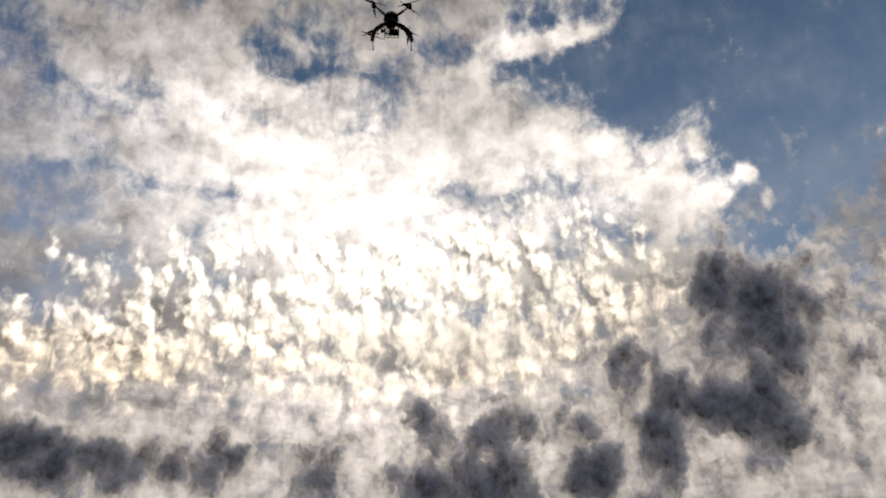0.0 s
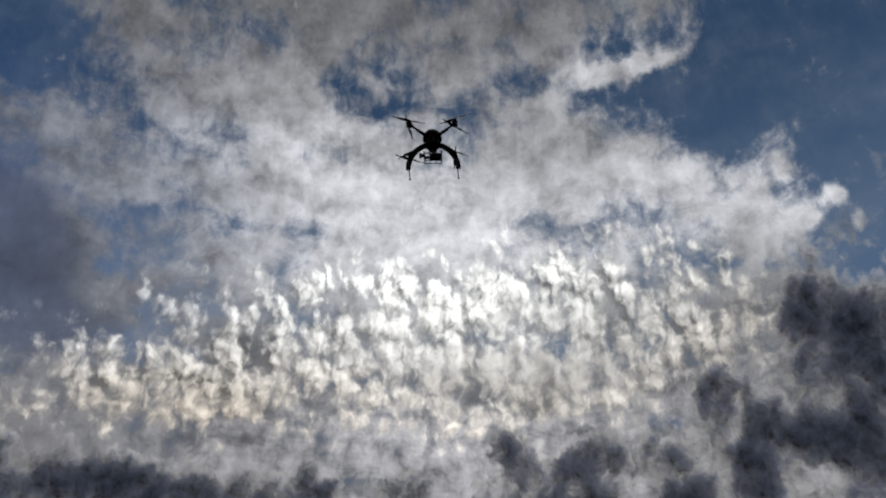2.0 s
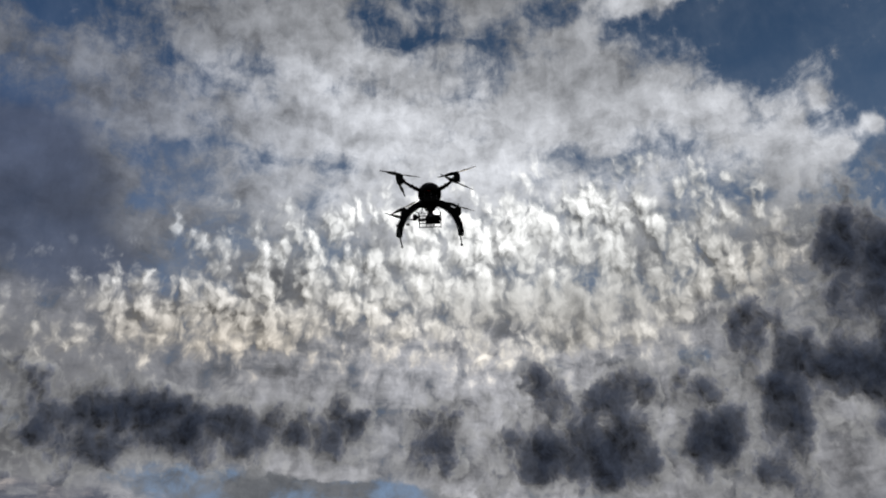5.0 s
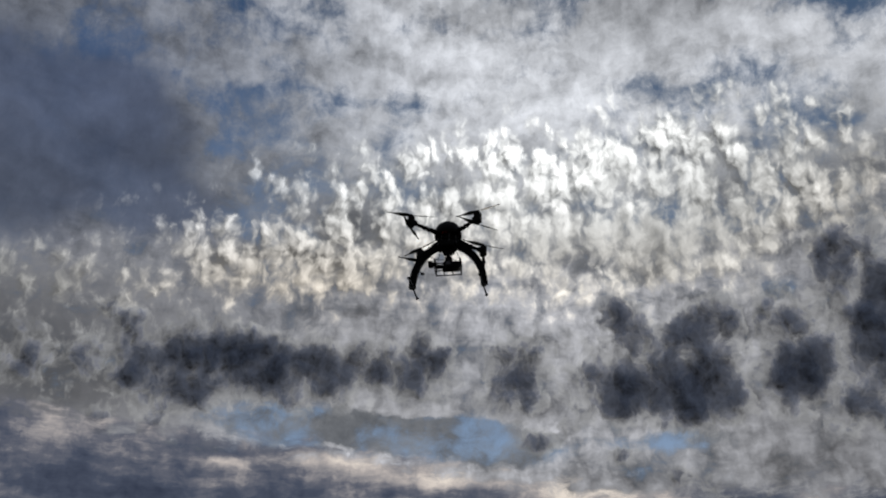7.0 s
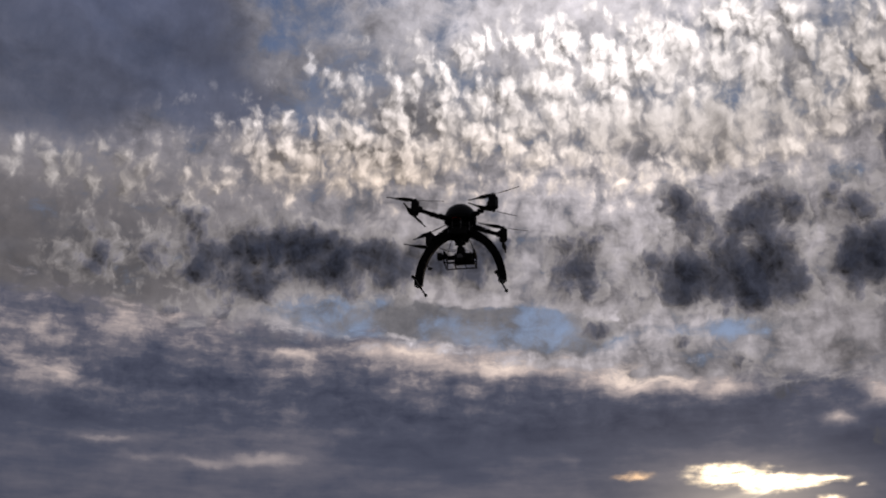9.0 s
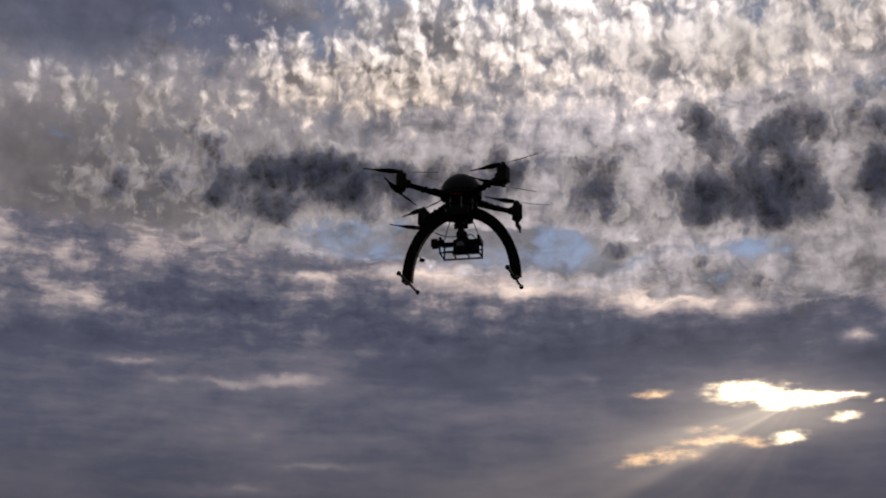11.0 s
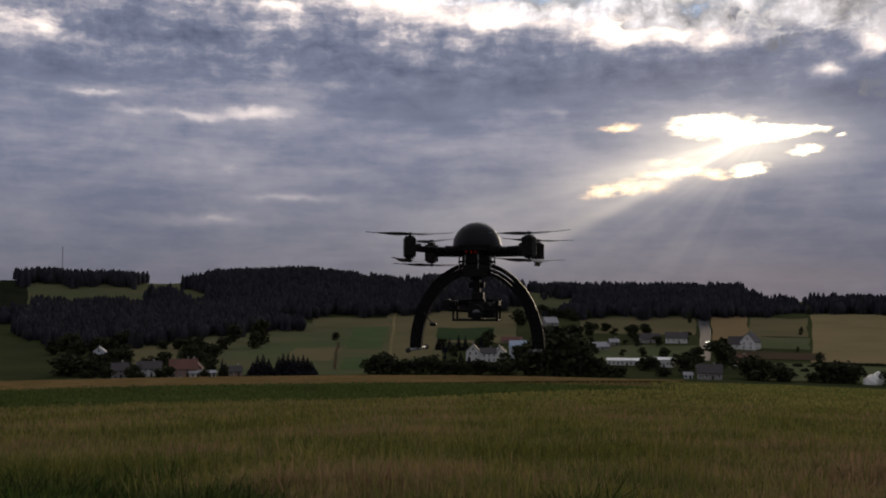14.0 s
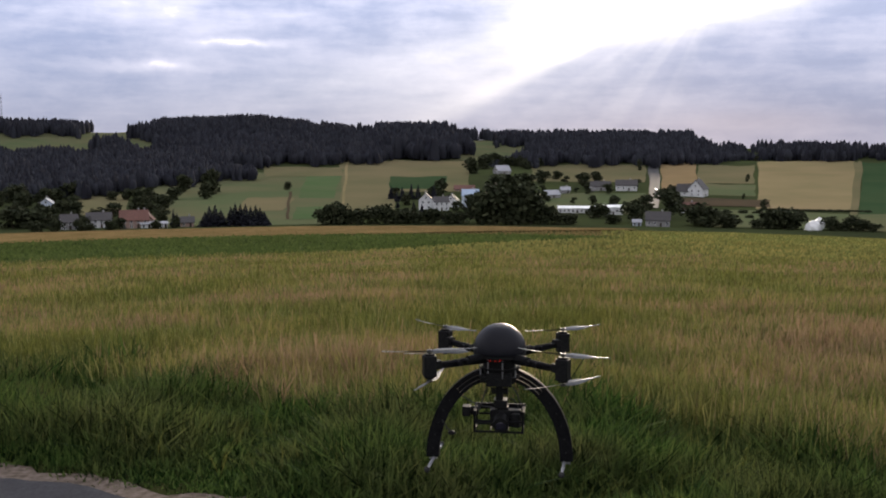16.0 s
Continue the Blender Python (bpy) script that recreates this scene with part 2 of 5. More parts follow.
cloud = blend(heads_cover, cloud, blend(warm, tone((0.99, 0.99, 0.985), calc("MAXIMUM", heads_light, 0.16)), tone((1.08, 0.97, 0.84), calc("MAXIMUM", heads_light, 0.16))))
# dark masses, bright where they thin out
dark = calc("ADD", blobs(DARK_WEST, SKYR), blobs(DARK_EAST, SKYR))
shred = grain(SKYR, (0.42, 0.36), (2.9, 7.7, 0), 7, 0.60)
mass = total(0.02, (dark, 0.85), (lump, 0.95), (shred, 1.3), (crumb, 0.6))
mass_col = ramp(span(mass, -0.25, 1.05, smooth=False), [(0.0, (0.50, 0.49, 0.48)), (0.22, (0.30, 0.298, 0.30)), (0.42, (0.150, 0.153, 0.175)), (0.62, (0.068, 0.074, 0.095)), (1.0, (0.026, 0.031, 0.046))])
mass_col = tone(mass_col, total(1.0, (calc("SUBTRACT", lump, lump_over), 1.6), (crumb, 0.4)))
cloud = blend(calc("MULTIPLY", span(mass, -0.30, 0.35), span(dark, 0.03, 0.35)), cloud, mass_col)
# the slate bank over the horizon
thick_low = total(blobs([(-17, 15.0, 8, 0.9, 0.08), (-2, 13.6, 15, 1.5, 0.03), (20.5, 11.6, 3, 1.5, 0.2)], SKYQ), (blobs(RIMS, SKYQ), 1.0), (low, 0.27), (span(height, 10.0, 13.5), 0.06), (calc("MULTIPLY", total(calc("MULTIPLY", streak, 0.30), (wisp, 0.15), (veil, 0.48), (crumb, 0.08)), span(height, 4.0, 11.0, 0.5, 1.0)), 1.0),
                  (calc("MULTIPLY", band, span(height, 10.0, 16.0, 0.12, 1.0)), 0.75), (calc("MULTIPLY", lump, span(height, 11.0, 15.0)), -0.22))
low_col = ramp(calc("ADD", thick_low, 0.44, clamp=True),
               [(0.12, (0.95, 0.84, 0.75)), (0.34, (0.56, 0.50, 0.48)), (0.48, (0.33, 0.31, 0.325)), (0.62, (0.144, 0.150, 0.190)), (0.76, (0.077, 0.091, 0.136)), (1.0, (0.040, 0.050, 0.084))])
bank_edge = total(height, (bearing, 0.09), (band, 4.5), (crumb, 1.2), (blobs([(-6, 18, 9, 3, 0.8), (9, 17, 6, 3, -0.4)], SKYP), -1.0))
cloud = blend(span(bank_edge, 17.6, 16.2), cloud, low_col)
cloud = blend(calc("MULTIPLY", calc("MULTIPLY", span(mass, 0.15, 0.6), span(dark, 0.25, 0.6)), span(height, 18.5, 17.0)), cloud, (0.070, 0.078, 0.100))
# lay the unseen dimming overcast, thick and grey, behind the lane
cloud = blend(calc("MULTIPLY", behind, 0.9), cloud, tone((0.150, 0.155, 0.172), total(1.0, (veil, 2.0), (crumb, 0.6))))
# colder in the west
cold = calc("MULTIPLY", blobs([(-25, 38, 14, 9, 0.9)], SKYP), 0.8, clamp=True)
cloud = blend(cold, cloud, tone(cloud, (0.90, 0.98, 1.18)))

# the window in the bank through which the sun's glare comes, with its shafts
edge = calc("SUBTRACT", fbm(vcalc("MULTIPLY", SKYP, (0.42, 2.4, 1)), 1.0, 3, 0.55).outputs[0], 0.5)
torn = calc("SUBTRACT", fbm(vcalc("MULTIPLY", SKYP, (1.1, 2.6, 1)), 1.0, 4, 0.6).outputs[0], 0.5)
upper_window = blobs([(12.3, 10.25, 1.5, 0.5, 1.2), (14.3, 9.85, 2.0, 0.55, 1.2), (16.7, 9.6, 1.7, 0.36, 1.1), (18.4, 9.6, 0.8, 0.22, 0.8), (15.1, 7.45, 1.0, 0.45, 1.2),
                      (18.2, 8.5, 0.9, 0.25, 0.9), (20.0, 9.15, 0.3, 0.13, 0.7), (22.5, 9.75, 0.22, 0.18, 0.9)], SKYQ)
lower_window = blobs([(8.3, 6.65, 1.9, 0.42, 0.85), (6.6, 6.3, 1.2, 0.28, 0.6), (10.9, 7.4, 2.0, 0.34, 0.8), (10.7, 8.05, 1.4, 0.26, 0.7), (13.2, 7.3, 1.2, 0.28, 0.7), (7.8, 10.2, 1.2, 0.25, 0.75)], SKYQ)
upper_window = span(calc("MULTIPLY", upper_window, total(1.0, (edge, 2.4), (torn, 2.6))), 0.14, 1.35)
lower_window = span(calc("MULTIPLY", lower_window, total(1.0, (edge, 2.4), (torn, 2.6))), 0.08, 1.4)
halo = blobs([(13.8, 9.4, 5.2, 1.4, 0.18), (15.4, 8.5, 3.4, 1.0, 0.18), (10.0, 7.4, 4.2, 1.0, 0.13), (13, 11, 10, 4, 0.022)], SKYP)
off_b, off_h = calc("SUBTRACT", bearing, 16.0), calc("SUBTRACT", height, 9.6)
angle = calc("ARCTAN2", off_h, off_b)
comb2 = WT.nodes.new("ShaderNodeCombineXYZ")
wire(comb2.inputs[0], angle)
shaft = span(fbm(comb2.outputs[0], 6.0, 1, 0.5).outputs[0], 0.35, 0.65)
fan = blobs([(-2.76, 0, 0.20, 1, 1.0), (-2.2, 0, 0.30, 1, 0.13)], comb2.outputs[0])
reach = calc("EXPONENT", calc("MULTIPLY", calc("SQRT", calc("MULTIPLY_ADD", off_b, off_b, calc("MULTIPLY", off_h, off_h))), -0.085))
shafts = calc("MULTIPLY", calc("MULTIPLY", calc("MULTIPLY_ADD", shaft, 0.7, 0.3), fan), calc("MULTIPLY", reach, 0.42))
cloud = blend(lower_window, cloud, (1.15, 0.80, 0.48))
cloud = blend(upper_window, cloud, (2.6, 2.2, 1.5))
cloud = blend(1.0, cloud, blend(1.0, (0.90, 0.81, 0.62), calc("ADD", halo, shafts), "MULTIPLY"), "ADD")
# dusty pink along the horizon
dusk = calc("MULTIPLY", span(height, 6.5, 0.0), blobs([(0, 0, 60, 2.5, 0.25), (18, 1.6, 5, 0.7, 0.25)], SKYP), clamp=True)
cloud = blend(dusk, cloud, (0.110, 0.100, 0.120))

cloud = blend(1.0, cloud, span(height, 0.0, 11.0, 0.60, 1.0), "MULTIPLY")

nishita = WT.nodes.new("ShaderNodeTexSky")
nishita.sky_type, nishita.sun_disc = "NISHITA", False
nishita.sun_elevation, nishita.sun_rotation = radians(SUN_HEIGHT), radians(SUN_BEARING)
clear_bg, cloud_bg = WT.nodes.new("ShaderNodeBackground"), WT.nodes.new("ShaderNodeBackground")
wire(clear_bg.inputs[0], nishita.outputs[0])
clear_bg.inputs[1].default_value = 0.05
wire(cloud_bg.inputs[0], cloud)
both = WT.nodes.new("ShaderNodeMixShader")
wire(both.inputs[0], 0.996)
WT.links.new(clear_bg.outputs[0], both.inputs[1])
WT.links.new(cloud_bg.outputs[0], both.inputs[2])
WT.links.new(both.outputs[0], WT.nodes.new("ShaderNodeOutputWorld").inputs[0])

sun = new("sun", bpy.data.lights.new("sun", "SUN"))
sun.data.energy, sun.data.angle, sun.data.color = 0.5, radians(12), (1.0, 0.84, 0.64)
away = Vector((math.sin(radians(SUN_BEARING)) * 10, math.cos(radians(SUN_BEARING)) * 10, 10 * math.tan(radians(SUN_HEIGHT))))
sun.matrix_world = look(away, (0, 0, 0))


# ------------------------------------------------------------------ materials
def material(name, col, col2=None, scale=4.0, rough=0.8, metal=0.0, bump=0.0, bump_scale=None, island=0.0, each=0.0, spec=0.3, stretch=(1, 1, 1), stain=0.0, through_light=0.0):
    """Two colours mixed by noise at two scales, with fine relief; island/each: lightness spread from piece to piece."""
    m = bpy.data.materials.new(name)
    m.use_nodes = True
    t = m.node_tree
    b = t.nodes["Principled BSDF"]
    b.inputs["Roughness"].default_value, b.inputs["Metallic"].default_value = rough, metal
    b.inputs["Specular IOR Level"].default_value = spec
    co = t.nodes.new("ShaderNodeTexCoord")
    mp = t.nodes.new("ShaderNodeMapping")
    mp.inputs["Scale"].default_value = stretch
    t.links.new(co.outputs["Object"], mp.inputs[0])

    def tex(sc, detail):
        n = t.nodes.new("ShaderNodeTexNoise")
        n.inputs["Scale"].default_value, n.inputs["Detail"].default_value = sc, detail
        t.links.new(mp.outputs[0], n.inputs["Vector"])
        return n.outputs[0]

    def mix(fac, a, c2, mode="MIX"):
        n = t.nodes.new("ShaderNodeMix")
        n.data_type, n.blend_type = "RGBA", mode
        for s, v in ((n.inputs[0], fac), (n.inputs[6], a), (n.inputs[7], c2)):
            if isinstance(v, bpy.types.NodeSocket):
                t.links.new(v, s)
            else:
                s.default_value = (*v, 1) if isinstance(v, tuple) else v
        return n.outputs[2]

    def sharpen(value, a, c):
        n = t.nodes.new("ShaderNodeMapRange")
        t.links.new(value, n.inputs[0])
        n.inputs[1].default_value, n.inputs[2].default_value = a, c
        return n.outputs[0]

    col2 = col2 or tuple(v * 0.75 for v in col)
    out = mix(sharpen(tex(scale, 5), 0.35, 0.65), col, col2)
    out = mix(sharpen(tex(scale * 0.13, 3), 0.3, 0.75), out, mix(1.0, out, tuple(0.78 for _ in col), "MULTIPLY"))
    if stain:
        out = mix(sharpen(tex(scale * 0.45, 6), 0.56, 0.70), out, tuple(v * (1 - stain) for v in col))
    for amount, node, socket in ((island, "ShaderNodeNewGeometry", "Random Per Island"), (each, "ShaderNodeObjectInfo", "Random")):
        if amount:
            rnd = t.nodes.new(node).outputs[socket]
            hsv = t.nodes.new("ShaderNodeHueSaturation")
            mr = t.nodes.new("ShaderNodeMapRange")
            t.links.new(rnd, mr.inputs[0])
            mr.inputs[3].default_value, mr.inputs[4].default_value = 1 - amount, 1 + amount
            t.links.new(mr.outputs[0], hsv.inputs["Value"])
            mh = t.nodes.new("ShaderNodeMapRange")
            t.links.new(rnd, mh.inputs[0])
            mh.inputs[3].default_value, mh.inputs[4].default_value = 0.5 + 0.03 * amount, 0.5 - 0.04 * amount
            t.links.new(mh.outputs[0], hsv.inputs["Hue"])
            t.links.new(out, hsv.inputs["Color"])
            out = hsv.outputs[0]
    t.links.new(out, b.inputs["Base Color"])
    if through_light:
        tr, ms = t.nodes.new("ShaderNodeBsdfTranslucent"), t.nodes.new("ShaderNodeMixShader")
        t.links.new(out, tr.inputs[0])
        ms.inputs[0].default_value = through_light
        t.links.new(b.outputs[0], ms.inputs[1])
        t.links.new(tr.outputs[0], ms.inputs[2])
        t.links.new(ms.outputs[0], t.nodes["Material Output"].inputs[0])
    if bump:
        bn = t.nodes.new("ShaderNodeBump")
        bn.inputs["Strength"].default_value = bump
        t.links.new(tex(bump_scale or scale * 3, 6), bn.inputs["Height"])
        t.links.new(bn.outputs[0], b.inputs["Normal"])
    return m


def glowing(name, col, strength):
    m = bpy.data.materials.new(name)
    m.use_nodes = True
    b = m.node_tree.nodes["Principled BSDF"]
    b.inputs["Base Color"].default_value = (*col, 1)
    b.inputs["Emission Color"].default_value, b.inputs["Emission Strength"].default_value = (*col, 1), strength
    return m


CARBON = material("black_carbon", (0.006, 0.006, 0.007), (0.010, 0.010, 0.011), 90, 0.6, bump=0.05, spec=0.04)
DOME = material("black_gloss_shell", (0.010, 0.010, 0.014), (0.014, 0.014, 0.018), 14, 0.42, spec=0.10)
ALU = material("dull_aluminium", (0.30, 0.30, 0.32), (0.2, 0.2, 0.22), 60, 0.5, metal=0.7)
PLASTIC = material("black_plastic", (0.007, 0.007, 0.008), (0.014, 0.014, 0.014), 120, 0.55, spec=0.08)
PROP = material("propeller_nylon", (0.03, 0.03, 0.032), (0.05, 0.05, 0.05), 60, 0.4)
RUBBER = material("black_rubber", (0.02, 0.02, 0.02), (0.03, 0.03, 0.03), 80, 0.8)
LENS = material("lens_glass", (0.01, 0.01, 0.02), (0.015, 0.012, 0.03), 30, 0.05, spec=0.8)
RED_LED = glowing("red_led", (0.8, 0.03, 0.02), 0.055)
ASPHALT = material("worn_asphalt", (0.050, 0.049, 0.053), (0.034, 0.033, 0.036), 30, 0.85, bump=0.5, bump_scale=160, stain=0.3, spec=0.08)
DIRT = material("gravelly_dirt", (0.165, 0.130, 0.110), (0.085, 0.066, 0.050), 9, 0.95, bump=0.8, bump_scale=50, spec=0.0)
# soil colour holds the shade of the gaps between grain stalks
SOIL = material("gap_shade_straw_soil", (0.10, 0.085, 0.035), (0.06, 0.062, 0.024), 1.2, 0.95, bump=0.6, bump_scale=9, spec=0.0)
# darkened so that deep shade between the verge blades is in the colour
SHADE_TURF = material("shade_dark_turf", (0.022, 0.032, 0.009), (0.036, 0.036, 0.014), 0.9, 0.95, bump=0.6, bump_scale=12, spec=0.0)
MEADOW = material("hill_meadow", (0.048, 0.059, 0.025), (0.036, 0.043, 0.021), 0.02, 0.95, bump=0.3, bump_scale=0.4, spec=0.0)
# ground under the far woods, about as dark as the trees on it
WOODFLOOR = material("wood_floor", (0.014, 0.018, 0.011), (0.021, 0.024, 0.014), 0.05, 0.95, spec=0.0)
VERGE = material("verge_grass", (0.034, 0.074, 0.016), (0.064, 0.078, 0.026), 0.6, 0.75, island=0.85, through_light=0.4, spec=0.04)
CROP = material("ripening_grain", (0.236, 0.208, 0.068), (0.134, 0.154, 0.048), 0.30, 0.75, island=0.45, through_light=0.3, spec=0.04)
UNRIPE = material("unripe_grain", (0.135, 0.138, 0.034), (0.090, 0.115, 0.028), 0.5, 0.75, island=0.45, through_light=0.3, spec=0.04)
GREENCROP = material("green_row_crop", (0.056, 0.085, 0.024), (0.081, 0.111, 0.033), 0.2, 0.75, island=0.35, through_light=0.35, spec=0.04)
STUBBLE = material("tan_field_margin", (0.200, 0.141, 0.063), (0.148, 0.118, 0.048), 0.2, 0.75, island=0.35, through_light=0.35, spec=0.04)
SEED = material("seed_heads", (0.290, 0.212, 0.115), (0.230, 0.150, 0.085), 0.9, 0.75, island=0.35, through_light=0.35, spec=0.04)
FIELD_GREEN = material("green_pasture", (0.082, 0.100, 0.050), (0.108, 0.104, 0.058), 0.02, 0.95, bump=0.3, bump_scale=0.5, spec=0.0)
FIELD_FRESH = material("fresh_regrowth", (0.064, 0.102, 0.044), (0.080, 0.104, 0.050), 0.03, 0.95, bump=0.3, bump_scale=0.5, spec=0.0)
FIELD_TAN = material("mown_hayfield", (0.148, 0.124, 0.070), (0.110, 0.106, 0.056), 0.012, 0.95, bump=0.3, bump_scale=0.5, spec=0.0)
FIELD_WHEAT = material("ripe_wheat_field", (0.215, 0.168, 0.092), (0.176, 0.148, 0.078), 0.02, 0.95, bump=0.3, bump_scale=0.5, spec=0.0)
FIELD_ORANGE = material("golden_barley_field", (0.225, 0.156, 0.085), (0.190, 0.138, 0.074), 0.02, 0.95, spec=0.0)
FIELD_DEEP = material("deep_green_field", (0.031, 0.057, 0.027), (0.042, 0.064, 0.031), 0.02, 0.95, spec=0.0)
FIELD_BROWN = material("ploughed_strip", (0.081, 0.059, 0.038), (0.059, 0.049, 0.033), 0.03, 0.95, spec=0.0)
# aerial haze painted into the needles: lightened towards blue-grey
HAZY_NEEDLES = material("hazed_spruce_needles", (0.024, 0.025, 0.033), (0.033, 0.034, 0.042), 0.05, 0.95, island=0.30, spec=0.02)
LEAVES = material("dark_foliage", (0.029, 0.036, 0.020), (0.043, 0.047, 0.025), 0.4, 0.9, island=0.35, spec=0.05)
BARK = material("bark", (0.06, 0.045, 0.035), (0.035, 0.027, 0.02), 6, 0.95, bump=0.6)
WHITEWASH = material("white_render", (0.66, 0.66, 0.67), (0.56, 0.56, 0.58), 0.5, 0.9, stain=0.15)
BLUEWASH = material("pale_blue_render", (0.50, 0.56, 0.66), (0.44, 0.50, 0.60), 0.5, 0.9)
PINKWASH = material("brick_pink_render", (0.36, 0.24, 0.20), (0.30, 0.21, 0.18), 0.6, 0.9)
GREYWASH = material("grey_render", (0.30, 0.29, 0.29), (0.24, 0.23, 0.24), 0.6, 0.9)
DARKROOF = material("dark_slate_roof", (0.05, 0.048, 0.052), (0.07, 0.06, 0.06), 1.4, 0.7, stretch=(1, 1, 4))
REDROOF = material("red_brown_tiles", (0.16, 0.075, 0.06), (0.12, 0.06, 0.05), 1.4, 0.8)
GREYROOF = material("grey_sheet_roof", (0.34, 0.34, 0.37), (0.28, 0.28, 0.31), 0.8, 0.6)
BLUEROOF = material("pale_blue_roof", (0.36, 0.44, 0.58), (0.30, 0.38, 0.5), 0.8, 0.6)
PANE = material("dark_window_pane", (0.03, 0.035, 0.045), (0.05, 0.055, 0.065), 0.7, 0.1, spec=0.6)
SHEET = material("white_film", (0.80, 0.80, 0.80), (0.68, 0.68, 0.68), 0.6, 0.45)
PAINT = material("white_car_paint", (0.7, 0.7, 0.7), (0.64, 0.64, 0.64), 0.6, 0.25, spec=0.6)
BEAM = glowing("headlight", (1.0, 0.95, 0.85), 5.0)
MARGIN_GROUND = material("tan_margin_ground", (0.17, 0.115, 0.052), (0.12, 0.085, 0.035), 0.25, 0.95, bump=0.6, bump_scale=3, spec=0.0)
GREEN_GROUND = material("green_crop_ground", (0.032, 0.052, 0.014), (0.05, 0.068, 0.02), 0.3, 0.95, bump=0.6, bump_scale=3, spec=0.0)
GRAIN_GROUND = material("grain_ground", (0.135, 0.125, 0.034), (0.095, 0.105, 0.03), 0.12, 0.95, bump=0.6, bump_scale=3, spec=0.0)
STEEL = material("galvanised_steel", (0.35, 0.35, 0.37), (0.28, 0.28, 0.3), 3, 0.5, metal=0.7)


# ------------------------------------------------------------------ building tools
def part(name, bm, mat, parent=None, label="", smooth=False, m=None):
    me = bpy.data.meshes.new(name)
    bm.to_mesh(me)
    bm.free()
    me.materials.append(mat)
    if smooth:
        me.polygons.foreach_set("use_smooth", [True] * len(me.polygons))
    ob = new(name, me)
    if parent:
        ob.parent = parent
    if m is not None:
        ob.matrix_basis = m
    return tagged(ob, label)


def sheet(name, verts, faces, mats, index=None, smooth=False):
    me = bpy.data.meshes.new(name)
    me.vertices.add(len(verts))
    me.vertices.foreach_set("co", np.asarray(verts, np.float32).ravel())
    faces = np.asarray(faces, np.int32)
    n, k = faces.shape
    me.loops.add(n * k)
    me.loops.foreach_set("vertex_index", faces.ravel())
    me.polygons.add(n)
    me.polygons.foreach_set("loop_start", np.arange(0, n * k, k, dtype=np.int32))
    for mt in mats:
        me.materials.append(mt)
    if index is not None:
        me.polygons.foreach_set("material_index", np.asarray(index, np.int32))
    if smooth:
        me.polygons.foreach_set("use_smooth", [True] * n)
    me.update(calc_edges=True)
    me.validate()
    return new(name, me)


def thing(name, m, label, category, group=""):
    ob = new(name)
    ob.empty_display_size = 0.2
    ob.matrix_basis = m
    return tagged(ob, label, category, group)


def box(bm, x, y, z, sx, sy, sz, turn=None, bevel=0.0):
    """A box by its centre and full sizes."""
    made = bmesh.ops.create_cube(bm, size=1.0, matrix=Matrix.Translation((x, y, z)) @ (turn or Matrix()) @ Matrix.Diagonal((sx, sy, sz, 1)))
    if bevel:
        es = list({e for v in made["verts"] for e in v.link_edges})
        bmesh.ops.bevel(bm, geom=es, offset=bevel, segments=2, affect="EDGES", profile=0.6)
    return bm


def rod(bm, a, b, r, r2=None, seg=10):
    a, b = Vector(a), Vector(b)
    turn = (b - a).to_track_quat("Z", "Y").to_matrix().to_4x4()
    bmesh.ops.create_cone(bm, cap_ends=True, segments=seg, radius1=r, radius2=r if r2 is None else r2, depth=(b - a).length,
                          matrix=Matrix.Translation((a + b) / 2) @ turn)
    return bm


def ball(bm, c, r, u=16, v=10, squash=(1, 1, 1)):
    bmesh.ops.create_uvsphere(bm, u_segments=u, v_segments=v, radius=r, matrix=Matrix.Translation(c) @ Matrix.Diagonal((*squash, 1)))
    return bm


def tube(bm, pts, r, seg=6):
    for a, b in zip(pts, pts[1:]):
        rod(bm, a, b, r, seg=seg)
    return bm


# ------------------------------------------------------------------ ground: one sheet from the bank to the far ridges
EX, EY = -0.14, -2.22
RANGE = [0, 12.0, 18, 110, 190, 220, 260, 330, 420, 500, 560, 640, 760, 900, 1000]
LEVEL = [-0.02, -0.15, -0.60, -8.6, -13.5, -14.2, -20, -30, -34, -33.3, -32.5, -30.0, -24.3, -16.2, -9.5]
RIDGE_B = [-60, -25, -19, -11, -4, 0.5, 5, 15, 18, 23, 25, 60]
RIDGE_Z = [26, 26, 24, 34, 15, 17, 13, 12, -1, -3, -4, -4]
# unseen drop south of the lane, shaped to fit the camera's low start
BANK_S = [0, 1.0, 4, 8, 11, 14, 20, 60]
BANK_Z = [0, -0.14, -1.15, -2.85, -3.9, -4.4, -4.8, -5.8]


def polar(x, y):
    return np.degrees(np.arctan2(x - EX, y - EY)), np.hypot(x - EX, y - EY)


def side(x, y):
    """Metres north of the lane's far edge, and south of its near edge."""
    return (y - (7.51 - 0.377 * x)) * 0.936, (3.77 - 0.377 * x - y) * 0.936


